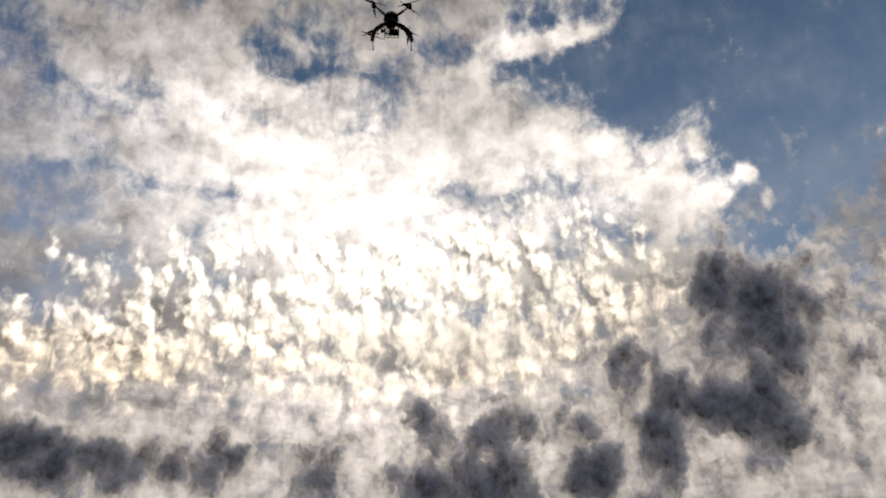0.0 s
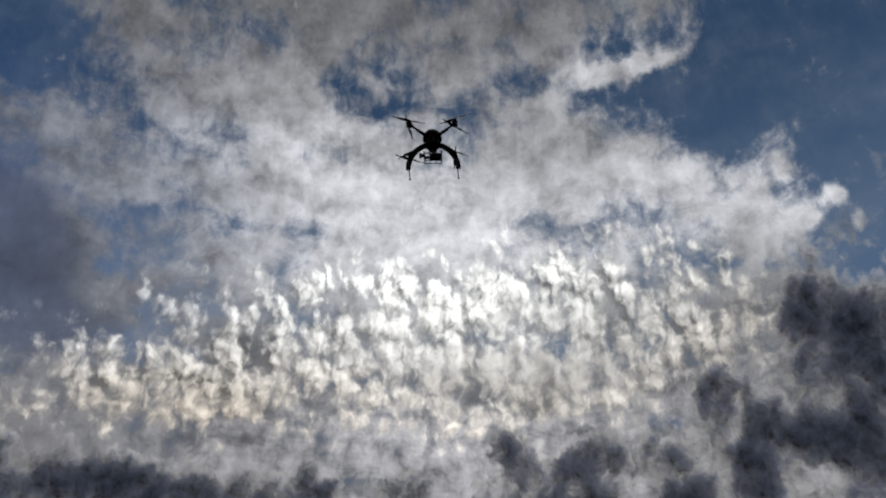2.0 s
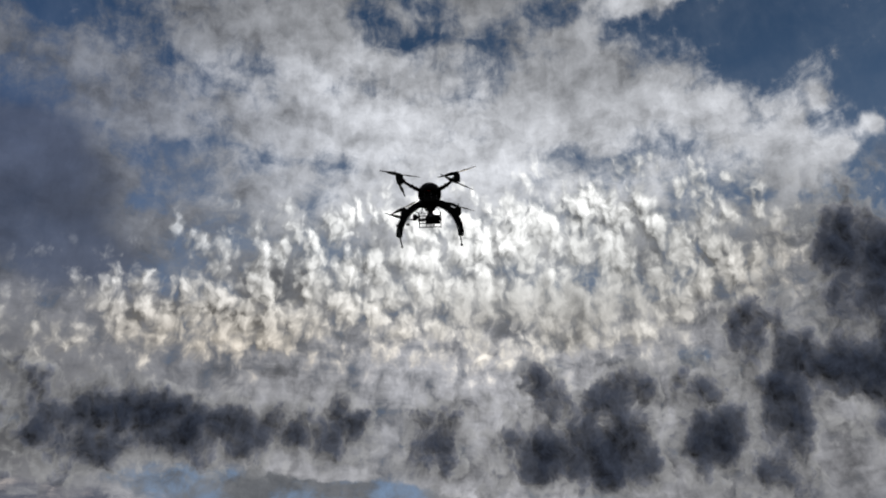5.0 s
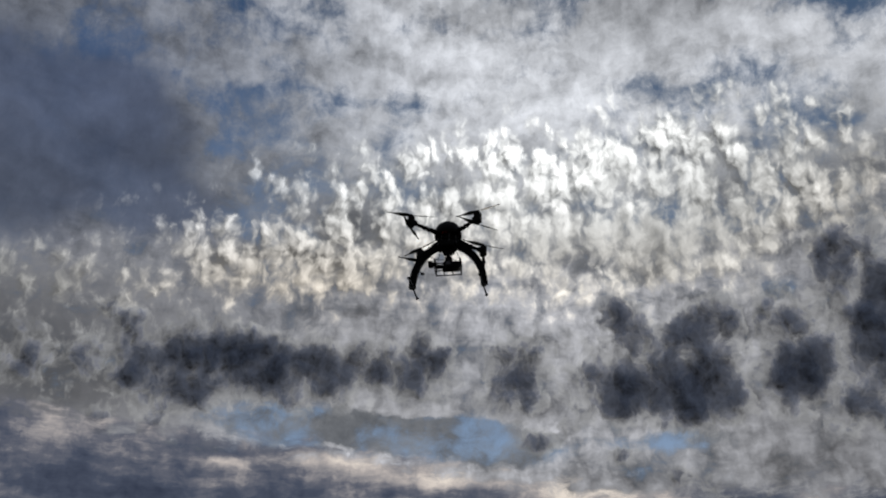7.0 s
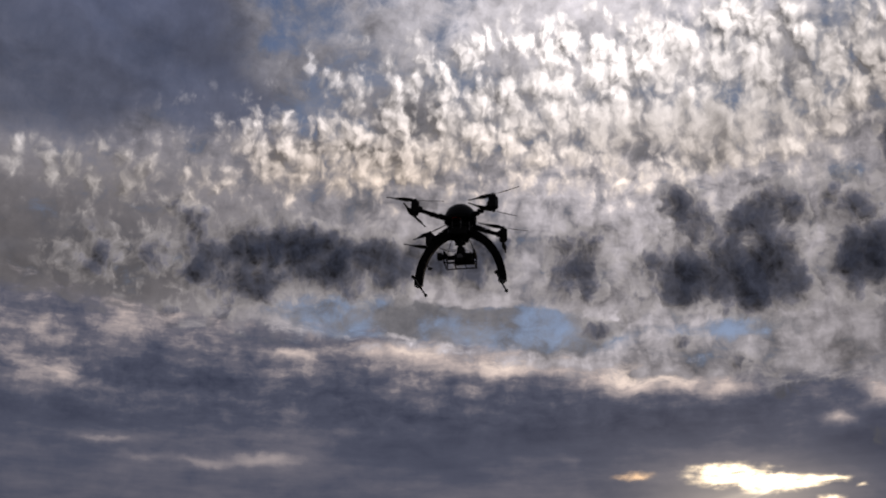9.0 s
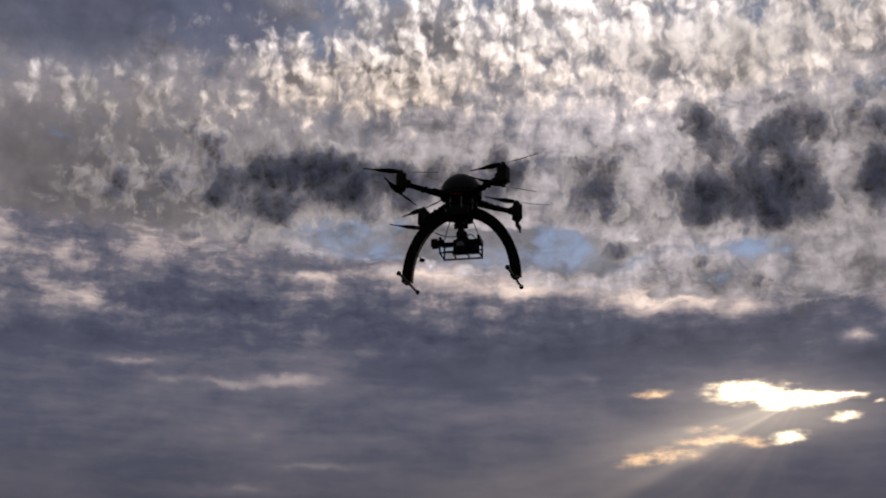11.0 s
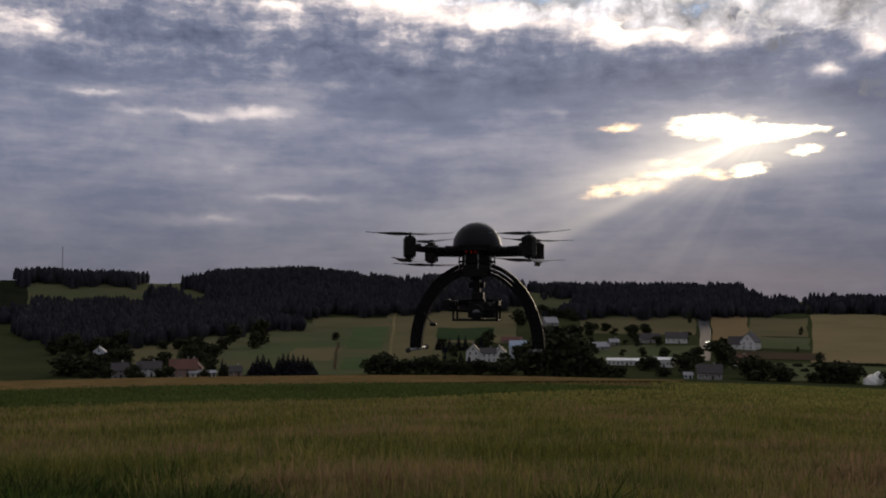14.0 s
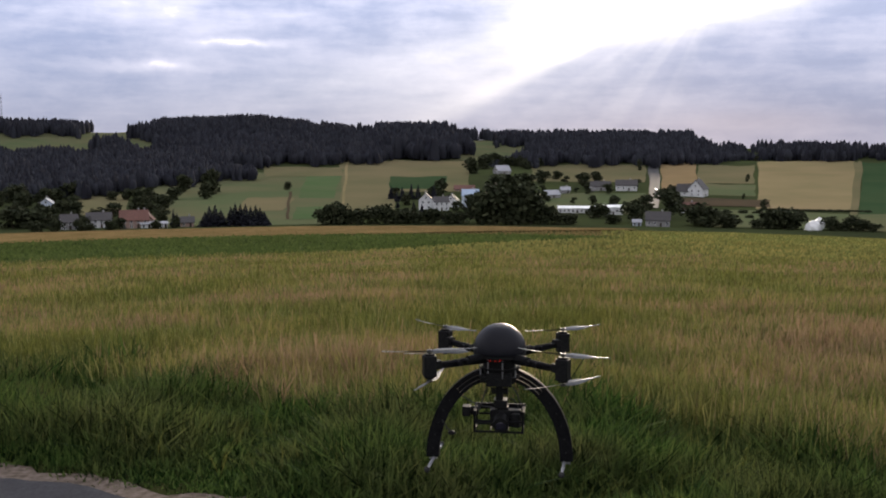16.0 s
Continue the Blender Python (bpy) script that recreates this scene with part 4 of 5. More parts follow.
plant("oak", 0.20, 470, 7.0, 10.6, 0)
plant("oak", 0.95, 470, 6.5, 8.8, 0)
plant("oak", 2.25, 470, 15.3, 17.6, 1)
plant("oak", 3.27, 470, 21.7, 20.6, 0)
plant("oak", 4.35, 470, 20.6, 20.6, 1)
plant("oak", 5.30, 470, 17.6, 17.6, 0)
plant("oak", 6.15, 470, 10.6, 11.7, 0)
plant("oak", 6.82, 470, 6.5, 10.6, 0)
plant("oak", 7.66, 470, 5.3, 8.8, 1)
plant("lime", -0.14, 671, 12.6, 10.9, 0)
plant("oak", 1.74, 844, 13.7, 15.8, 1)
plant("oak", 2.59, 900, 13.5, 16.9, 0)
plant("oak", 3.10, 953, 11.9, 14.3, 1)
plant("lime", 4.63, 927, 11.6, 10.4, 0)
plant("oak", 8.33, 760, 9.5, 12.3, 0)
plant("oak", 9.16, 788, 7.9, 11.8, 1)
plant("oak", 5.98, 760, 11.4, 12.3, 0)
plant("oak", 6.82, 799, 7.0, 10.0, 1)
plant("lime", 11.63, 900, 11.2, 5.6, 0)
plant("oak", 11.30, 487, 12.2, 12.2, 0)
plant("lime", 12.12, 530, 11.9, 8.6, 1)
plant("lime", 13.42, 511, 16.6, 14.1, 1)
plant("lime", 13.90, 560, 10.5, 9.1, 0)
plant("oak", 14.86, 477, 11.9, 14.9, 0)
plant("oak", 15.65, 470, 9.4, 11.7, 1)
plant("oak", 16.60, 470, 7.6, 11.7, 1)
plant("oak", 17.06, 470, 5.3, 7.6, 0)
plant("oak", 18.30, 470, 4.7, 7.0, 0)
plant("oak", 19.07, 470, 8.8, 11.2, 1)
plant("oak", 19.82, 470, 10.6, 12.9, 0)
plant("oak", 20.49, 470, 8.2, 10.0, 0)
plant("oak", 22.20, 470, 7.0, 8.2, 0)
plant("oak", 22.78, 470, 4.1, 6.5, 0)
plant("oak", 23.36, 470, 7.6, 8.2, 0)
plant("oak", 23.93, 470, 5.9, 7.6, 0)
plant("oak", 24.50, 470, 4.1, 7.0, 0)
plant("oak", 9.32, 511, 8.3, 11.5, 0)
plant("oak", 10.15, 477, 4.8, 8.9, 1)
plant("lime", 18.67, 584, 6.6, 4.7, 0)
plant("lime", 17.75, 788, 6.9, 3.9, 0)
plant("lime", 17.56, 649, 4.1, 2.4, 0)
plant("lime", 18.15, 1000, 6.2, 5.0, 1)
plant("oak", 3.44, 671, 14.3, 29.3, 1)
plant("oak", 4.79, 693, 13.0, 26.0, 1)
plant("oak", -9.26, 702, 6.6, 6.1, 0)
plant("oak", -13.67, 671, 16.8, 14.3, 1)
plant("oak", -14.00, 640, 10.4, 8.8, 1)
plant("oak", -14.48, 799, 11.0, 15.0, 0)
plant("oak", -17.93, 640, 8.8, 12.0, 0)
plant("oak", -18.39, 649, 7.3, 8.1, 1)
plant("oak", -16.38, 568, 10.6, 10.6, 0)
plant("oak", -15.27, 693, 12.1, 13.0, 1)
plant("oak", -15.75, 640, 8.8, 10.4, 0)
plant("oak", -19.16, 649, 6.5, 8.1, 0)
plant("oak", -21.55, 530, 11.9, 14.6, 0)
plant("oak", -23.30, 487, 9.1, 18.2, 0)
plant("oak", -24.44, 487, 10.9, 15.2, 0)
plant("oak", -22.29, 600, 11.2, 15.0, 1)
plant("oak", -20.66, 477, 6.0, 7.1, 0)
plant("oak", -17.31, 560, 7.0, 9.1, 0)
plant("oak", -16.53, 487, 7.9, 6.7, 1)
plant("oak", -17.16, 671, 5.9, 8.4, 1)
plant("oak", -24.16, 649, 12.2, 16.2, 0)
plant("oak", -21.26, 671, 11.7, 16.8, 0)
plant("oak", -20.07, 693, 7.8, 13.0, 0)
plant("bush", 15.49, 530, 2.0, 5.3, 0)
plant("bush", 15.90, 560, 2.1, 5.6, 1)
plant("bush", 16.31, 530, 2.0, 5.3, 0)
plant("bush", 16.72, 560, 2.1, 5.6, 1)
plant("bush", 17.13, 530, 2.0, 5.3, 0)
plant("bush", 17.53, 560, 2.1, 5.6, 1)
plant("bush", 17.93, 530, 2.0, 5.3, 0)
plant("bush", 18.33, 560, 2.1, 5.6, 1)
plant("bush", 18.73, 530, 2.0, 5.3, 0)
plant("bush", 19.13, 560, 2.1, 5.6, 1)
plant("bush", 19.52, 530, 2.0, 5.3, 0)
plant("bush", 19.91, 560, 2.1, 5.6, 1)
plant("bush", 20.31, 530, 2.0, 5.3, 0)
plant("bush", 20.69, 560, 2.1, 5.6, 1)
plant("bush", 18.61, 580, 1.4, 4.3, 0)
plant("bush", 18.88, 580, 1.4, 4.3, 1)
plant("bush", 19.16, 580, 1.4, 4.3, 0)
plant("bush", 19.43, 580, 1.4, 4.3, 1)
plant("bush", 19.70, 580, 1.4, 4.3, 0)
plant("bush", 19.97, 580, 1.4, 4.3, 1)
plant("bush", 20.25, 580, 1.4, 4.3, 0)
plant("bush", 20.51, 580, 1.4, 4.3, 1)
plant("bush", 20.78, 580, 1.4, 4.3, 0)
plant("bush", 21.05, 580, 1.4, 4.3, 1)
plant("bush", 21.32, 580, 1.4, 4.3, 0)
plant("bush", 21.58, 580, 1.4, 4.3, 1)
plant("bush", 21.85, 580, 1.4, 4.3, 0)
plant("bush", 22.11, 580, 1.4, 4.3, 1)
plant("bush", 22.37, 580, 1.4, 4.3, 0)
plant("bush", 22.64, 580, 1.4, 4.3, 1)
plant("bush", 22.90, 580, 1.4, 4.3, 0)
plant("bush", 23.16, 580, 1.4, 4.3, 1)
plant("bush", 23.42, 580, 1.4, 4.3, 0)
plant("bush", 23.67, 580, 1.4, 4.3, 1)
plant("bush", 23.93, 580, 1.4, 4.3, 0)
plant("bush", 24.19, 580, 1.4, 4.3, 1)
plant("oak", -22.39, 482, 6.0, 5.4, 0)
plant("lime", -17.32, 584, 6.7, 7.0, 1)
plant("lime", -24.35, 568, 5.4, 6.0, 0)
plant("oak", -23.67, 620, 8.9, 9.2, 1)
plant("lime", -23.03, 548, 7.7, 7.3, 0)
plant("lime", -16.92, 628, 6.6, 7.2, 1)
plant("oak", -25.14, 623, 7.0, 7.3, 0)
plant("oak", -24.11, 595, 5.3, 5.6, 1)
plant("lime", -21.18, 526, 6.6, 8.0, 0)
plant("lime", -16.49, 526, 7.2, 8.5, 1)
plant("oak", -21.96, 564, 7.5, 8.1, 0)
plant("lime", -21.27, 605, 7.4, 7.3, 1)
plant("lime", -20.21, 529, 5.9, 5.6, 0)
plant("oak", -24.50, 545, 5.7, 6.6, 1)
plant("lime", -23.03, 645, 7.1, 7.4, 0)
plant("lime", -22.80, 497, 7.0, 6.6, 1)
plant("oak", -23.97, 622, 6.1, 7.0, 1)
plant("lime", -21.02, 485, 6.4, 6.9, 0)
plant("lime", -22.58, 515, 8.6, 8.3, 1)
plant("oak", -23.03, 573, 5.5, 5.7, 0)
plant("lime", -17.13, 619, 7.9, 7.5, 1)
plant("lime", -16.57, 541, 6.9, 6.5, 0)
plant("oak", -22.69, 638, 9.4, 9.6, 1)
plant("lime", -16.77, 621, 5.5, 5.5, 0)
plant("lime", -18.82, 482, 5.5, 6.5, 1)
plant("lime", -23.67, 509, 8.1, 7.2, 1)
plant("lime", -19.79, 530, 6.6, 7.4, 0)
plant("oak", -20.26, 500, 5.0, 5.8, 1)
plant("lime", -25.09, 642, 6.2, 7.7, 0)
plant("lime", -19.15, 525, 9.1, 8.3, 1)
plant("oak", -21.49, 516, 6.2, 7.4, 0)
plant("lime", -25.05, 620, 9.4, 9.8, 1)
plant("lime", -17.82, 589, 7.6, 8.0, 0)
plant("oak", -17.79, 561, 10.0, 8.9, 1)
plant("lime", -16.26, 595, 6.8, 6.4, 0)
plant("oak", -23.96, 610, 9.1, 9.9, 0)
plant("lime", -22.35, 561, 4.6, 5.4, 1)
plant("lime", -18.06, 565, 6.8, 5.9, 0)
plant("oak", -22.93, 532, 6.2, 7.4, 1)
plant("oak", -22.25, 462, 5.4, 7.2, 1)
plant("lime", -21.05, 464, 5.8, 6.0, 0)
plant("oak", -20.45, 461, 3.8, 5.6, 0)
plant("oak", -19.35, 463, 4.6, 6.4, 1)
plant("lime", -18.85, 466, 5.6, 5.0, 1)
plant("oak", -16.85, 463, 4.2, 5.8, 0)
plant("lime", -15.75, 465, 6.2, 5.4, 0)
plant("oak", -23.10, 463, 5.0, 8.0, 0)
plant("spruce", -2.78, 528, 4.1, 2.2, 0)
plant("lime", -2.14, 509, 5.4, 4.9, 1)
plant("lime", 1.67, 506, 6.0, 5.5, 0)
plant("spruce", -2.73, 576, 5.0, 2.7, 1)
plant("lime", -2.28, 593, 7.4, 6.7, 0)
plant("lime", 1.95, 578, 6.0, 5.4, 1)
plant("spruce", 1.59, 564, 7.1, 3.9, 0)
plant("lime", -0.49, 492, 5.8, 5.2, 1)
plant("lime", -0.73, 648, 8.5, 7.8, 0)
plant("spruce", -2.88, 672, 4.7, 2.6, 1)
plant("lime", 1.37, 538, 3.9, 3.6, 0)
plant("lime", -2.88, 647, 7.5, 6.8, 1)
plant("spruce", -1.28, 521, 7.0, 3.8, 0)
plant("lime", 0.35, 585, 7.5, 6.8, 1)
plant("lime", -1.71, 537, 3.8, 3.5, 0)
plant("spruce", -1.77, 552, 6.6, 3.6, 1)
plant("lime", -0.82, 587, 7.0, 6.4, 0)
plant("lime", 0.81, 534, 7.0, 6.3, 1)
plant("spruce", -2.76, 621, 7.4, 4.1, 0)
plant("lime", 1.67, 514, 5.1, 4.6, 1)
plant("lime", 1.15, 562, 4.3, 3.9, 0)
plant("spruce", 1.40, 598, 4.2, 2.3, 1)
plant("lime", -2.08, 635, 4.6, 4.2, 0)
plant("lime", 2.04, 594, 6.4, 5.8, 1)
plant("spruce", 0.04, 496, 5.3, 2.9, 0)
plant("lime", -1.34, 593, 5.3, 4.8, 1)
plant("lime", 5.74, 508, 6.0, 5.1, 1)
plant("lime", 8.51, 715, 7.0, 8.4, 0)
plant("lime", 9.64, 706, 4.1, 4.1, 0)
plant("lime", 14.36, 666, 5.3, 6.2, 1)
plant("oak", 11.65, 517, 4.0, 4.0, 0)
plant("lime", 7.96, 684, 3.9, 4.1, 1)
plant("oak", 8.99, 610, 5.1, 6.0, 1)
plant("lime", 6.09, 630, 6.5, 6.8, 1)
plant("oak", 10.25, 582, 7.9, 7.0, 0)
plant("lime", 9.86, 671, 7.7, 7.6, 1)
plant("oak", 11.57, 587, 4.4, 4.6, 1)
plant("lime", 8.66, 532, 2.9, 3.2, 0)
plant("lime", 11.47, 720, 6.8, 7.0, 1)
plant("lime", 7.30, 762, 6.4, 6.6, 1)
plant("oak", 11.75, 580, 4.4, 5.0, 1)
plant("lime", 7.80, 603, 4.5, 4.5, 1)
plant("oak", 13.54, 673, 6.9, 6.7, 0)
plant("lime", 8.75, 671, 4.6, 5.7, 1)
plant("lime", 6.49, 529, 3.3, 3.6, 0)
plant("oak", 9.71, 524, 5.5, 5.6, 1)
plant("lime", 6.01, 695, 4.9, 5.1, 1)
plant("oak", 6.62, 501, 4.1, 4.0, 0)
plant("lime", 6.25, 618, 4.3, 5.2, 1)
plant("lime", 10.13, 560, 6.8, 6.3, 0)
plant("oak", 3.59, 942, 8.9, 9.2, 0)
plant("oak", 3.59, 936, 8.8, 12.1, 1)
plant("oak", 4.03, 943, 9.4, 11.3, 0)
plant("oak", 5.59, 954, 8.8, 9.9, 1)
plant("oak", 5.12, 939, 9.3, 8.1, 0)
plant("oak", 2.47, 940, 10.0, 12.9, 1)
plant("oak", 5.56, 962, 6.4, 7.3, 0)
plant("oak", 5.01, 904, 7.7, 12.3, 1)
plant("oak", 4.95, 915, 8.2, 7.2, 0)
plant("oak", 5.03, 949, 6.0, 10.0, 1)
plant("oak", 2.65, 968, 10.6, 10.2, 0)
plant("oak", 4.40, 936, 6.3, 8.8, 1)
plant("oak", 3.79, 942, 6.2, 9.0, 0)
plant("oak", 5.72, 930, 8.5, 10.3, 1)


# ------------------------------------------------------------------ houses of the village
def house(label, bearing_deg, metres, w, deep, eaves, roof_h, turn, walls, roof, cols=3, storeys=2, chimney=True, name="house", sink=0.6):
    """Walls, overhanging pitched roof, framed windows with sills, door and chimney. The ridge runs along its width."""
    x, y, z = site(bearing_deg, metres)
    root = thing(name, pose(x, y, z - 0.2, 0, 0, turn - bearing_deg), label, "house", "village houses")
    bm = bmesh.new()
    box(bm, 0, 0, eaves / 2 - sink / 2, w, deep, eaves + sink)
    gable = [bm.verts.new(p) for p in ((-w / 2, -deep / 2, eaves), (-w / 2, deep / 2, eaves), (-w / 2, 0, eaves + roof_h - 0.1),
                                       (w / 2, -deep / 2, eaves), (w / 2, deep / 2, eaves), (w / 2, 0, eaves + roof_h - 0.1))]
    for f in ((0, 2, 1), (3, 4, 5), (0, 3, 5, 2), (1, 2, 5, 4)):
        bm.faces.new([gable[i] for i in f])
    part("wall", bm, walls, root)
    bm = bmesh.new()
    o, tk = 0.5, 0.28
    drop = o * roof_h / (deep / 2)
    prof = [(-deep / 2 - o, eaves - drop), (0, eaves + roof_h), (deep / 2 + o, eaves - drop), (deep / 2 + o, eaves - drop + tk), (0, eaves + roof_h + tk), (-deep / 2 - o, eaves - drop + tk)]
    ends = [[bm.verts.new((sx * (w / 2 + o), py, pz)) for py, pz in prof] for sx in (-1, 1)]
    for k in range(6):
        bm.faces.new((ends[0][k], ends[0][(k + 1) % 6], ends[1][(k + 1) % 6], ends[1][k]))
    for e, flip in ((ends[0], 1), (ends[1], -1)):
        bm.faces.new([e[i] for i in (0, 1, 4, 5)][::flip])
        bm.faces.new([e[i] for i in (1, 2, 3, 4)][::flip])
    rf = part("roof", bm, roof, root)
    if chimney:
        bm = bmesh.new()
        box(bm, w * 0.18, 0.4, eaves + roof_h + 0.2, 0.7, 0.7, 1.9)
        box(bm, w * 0.18, 0.4, eaves + roof_h + 1.2, 0.86, 0.86, 0.14)
        part("chimney", bm, GREYWASH, rf)
    step = eaves / storeys
    spots = [(-w / 2 + w * (c + 0.5) / cols, s) for s in range(storeys) for c in range(cols)]
    for k, (px, s) in enumerate(spots):
        pz = step * (s + 0.55)
        if k == cols // 2 and s == 0:
            bm = bmesh.new()
            box(bm, px, -deep / 2 - 0.03, 1.0, 1.0, 0.12, 2.1)
            part("door", bm, BARK, root)
            continue
        for sy in (-1, 1):
            opening(root, px, sy * deep / 2, pz, 0, sy)
    for sx in (-1, 1):
        for s in range(storeys):
            for q in (-0.22, 0.22):
                opening(root, sx * w / 2, q * deep, step * (s + 0.55), 1, sx)
        if roof_h > 2.5:
            opening(root, sx * w / 2, 0, eaves + roof_h * 0.35, 1, sx)
    return root


def opening(root, px, py, pz, along, sgn):
    turn = pose(0, 0, 0, 0, 0, 90 * sgn if along else (0 if sgn < 0 else 180))
    bm = bmesh.new()
    for a in (-0.55, 0.55):
        box(bm, a, 0, 0, 0.1, 0.14, 1.4)
    for a in (-0.65, 0.65):
        box(bm, 0, 0, a, 1.0, 0.14, 0.1)
    box(bm, 0, 0, 0, 0.06, 0.12, 1.2)
    win = part("window", bm, SHEET, root, m=Matrix.Translation((px, py, pz)) @ turn)
    bm = bmesh.new()
    box(bm, 0, 0, 0, 1.0, 0.08, 1.2)
    part("pane", bm, PANE, win)
    bm = bmesh.new()
    box(bm, 0, -0.1, -0.76, 1.3, 0.26, 0.08)
    part("sill", bm, GREYROOF, win)


house("pale blue-white house with a grey roof", -22.64, 580, 6.9, 7.6, 4.8, 2.8, 80, BLUEWASH, GREYROOF, 2, 2, True, "house")
house("grey house with a dark roof among trees", -21.55, 473, 7.3, 6.8, 3.9, 3.1, 10, GREYWASH, DARKROOF, 3, 2, True, "house")
house("white house with a dark roof", -19.94, 480, 10.9, 7.4, 4.0, 3.1, -5, WHITEWASH, DARKROOF, 4, 2, True, "house")
house("brick-pink house with red-brown tiled roof", -18.06, 473, 12.4, 7.9, 4.2, 4.2, 5, PINKWASH, REDROOF, 4, 2, True, "house")
house("brick-pink house gable end with tiled roof", -17.44, 477, 5.1, 7.9, 4.0, 4.0, 80, PINKWASH, REDROOF, 2, 2, True, "house")
house("low white shed with a flat roof", -17.38, 470, 5.0, 3.9, 2.2, 0.8, 0, WHITEWASH, GREYROOF, 2, 1, False, "shed")
house("low white shed with a flat roof", -16.50, 470, 3.9, 3.9, 2.2, 0.8, 15, WHITEWASH, GREYROOF, 2, 1, False, "shed")
house("low brown house with a dark roof", -15.11, 473, 6.2, 5.6, 2.5, 2.3, 0, PINKWASH, DARKROOF, 2, 1, True, "house")
house("white gabled house between spruces", -1.02, 564, 4.7, 8.1, 6.0, 4.0, 85, WHITEWASH, DARKROOF, 2, 2, True, "house")
house("white house with a dark roof", -0.14, 560, 8.7, 7.3, 5.3, 2.7, 10, WHITEWASH, DARKROOF, 3, 2, True, "house")
house("white gabled house with a dark roof", 0.55, 584, 5.6, 7.6, 4.2, 3.1, 75, WHITEWASH, DARKROOF, 2, 2, True, "house")
house("tall pale blue house with a pale blue roof", 1.64, 568, 9.5, 8.8, 8.1, 3.7, 5, BLUEWASH, BLUEROOF, 3, 3, True, "house")
house("farmhouse with a wide grey sheet roof", 3.54, 844, 12.0, 11.0, 3.0, 4.5, 25, GREYWASH, GREYROOF, 3, 1, True, "house")
house("low barn with a red-brown roof", 1.29, 702, 15.0, 6.7, 1.7, 2.5, 0, PINKWASH, REDROOF, 3, 1, False, "barn")
house("grey farm building with a sheet roof", 6.48, 649, 10.8, 6.9, 2.7, 2.7, 35, GREYWASH, GREYROOF, 3, 1, False, "barn")
house("small grey house with a pale roof", 7.32, 684, 6.5, 5.7, 2.4, 2.0, 10, GREYWASH, GREYROOF, 2, 1, True, "house")
house("long low white hall", 8.06, 545, 21.4, 7.8, 2.9, 1.0, 0, WHITEWASH, SHEET, 9, 1, False, "hall")
house("white hall with a pale flat roof", 10.18, 538, 10.2, 7.0, 4.2, 1.0, 0, WHITEWASH, SHEET, 5, 1, False, "hall")
house("dark-roofed house by the road", 10.91, 702, 15.0, 9.2, 3.8, 3.8, 0, WHITEWASH, DARKROOF, 4, 1, True, "house")
house("dark-roofed house behind hedges", 9.39, 702, 14.2, 7.5, 3.3, 3.3, 8, GREYWASH, DARKROOF, 3, 1, True, "house")
house("white farmhouse gable end", 15.02, 662, 11.8, 10.2, 5.1, 5.9, 72, WHITEWASH, DARKROOF, 3, 2, True, "house")
house("white farmhouse wing with a dark roof", 14.41, 662, 13.4, 7.9, 3.5, 4.7, 0, WHITEWASH, DARKROOF, 4, 1, True, "house")
house("house with a red-brown roof behind the hedge", 14.54, 560, 9.3, 7.3, 2.7, 3.0, 20, WHITEWASH, REDROOF, 3, 1, True, "house")
house("dark-roofed house beside the road", 12.77, 470, 11.2, 7.3, 3.4, 3.6, 0, GREYWASH, DARKROOF, 4, 1, True, "house")
house("small pale blue shed", 11.57, 470, 3.9, 3.4, 2.0, 1.1, 0, BLUEWASH, GREYROOF, 2, 1, False, "shed")


def silage_heap(label, bearing_deg, metres, w, h):
    """A rumpled mound under white film."""
    x, y, z = site(bearing_deg, metres)
    bm = bmesh.new()
    bmesh.ops.create_icosphere(bm, subdivisions=4, radius=1.0)
    for v in bm.verts:
        q = v.co.copy()
        v.co = Vector((q.x * w / 2, q.y * w * 0.4, max(q.z, -0.1) * h)) * (1 + 0.16 * noise.noise(q * 2.3))
    ob = part("silage_heap", bm, SHEET, None, label, True, pose(x, y, z, 0, 0, 20))
    tagged(ob, category="silage heap")


def lattice_mast(label, bearing_deg, metres, h):
    x, y, z = site(bearing_deg, metres)
    root = thing("radio_mast", pose(x, y, z), label, "mast")
    bm = bmesh.new()
    for a in range(3):
        c, s = math.cos(a * 2.094), math.sin(a * 2.094)
        rod(bm, (c * 0.9, s * 0.9, -1), (c * 0.35, s * 0.35, h), 0.22, 0.14, 6)
    part("lattice", bm, STEEL, root)
    for k in range(12):
        bm = bmesh.new()
        q = 0.9 - 0.55 * k / 12
        bmesh.ops.create_circle(bm, segments=3, radius=q, matrix=Matrix.Translation((0, 0, h * k / 12)))
        bmesh.ops.solidify(bm, geom=bm.faces[:], thickness=0.1)
        for e in list(bm.edges):
            rod(bm, e.verts[0].co, e.verts[1].co, 0.1, seg=5)
        part("brace", bm, STEEL, root)


def car(label, bearing_deg, metres, turn):
    x, y, z = site(bearing_deg, metres)
    root = thing("car", pose(x, y, z + 1.0, 0, 0, turn), label, "car")
    bm = bmesh.new()
    box(bm, 0, 0, 0.55, 1.75, 4.2, 0.6, bevel=0.15)
    box(bm, 0, 0.2, 1.08, 1.5, 2.2, 0.55, bevel=0.2)
    part("body", bm, PAINT, root)
    for sx in (-1, 1):
        bm = bmesh.new()
        ball(bm, (sx * 0.6, -2.08, 0.62), 0.16, 10, 8, (1, 0.5, 0.7))
        part("headlight", bm, BEAM, root, "lit headlight")
        for wy in (-1.3, 1.3):
            bm = bmesh.new()
            rod(bm, (sx * 0.7, wy, 0.31), (sx * 0.9, wy, 0.31), 0.31, seg=16)
            part("wheel", bm, RUBBER, root)



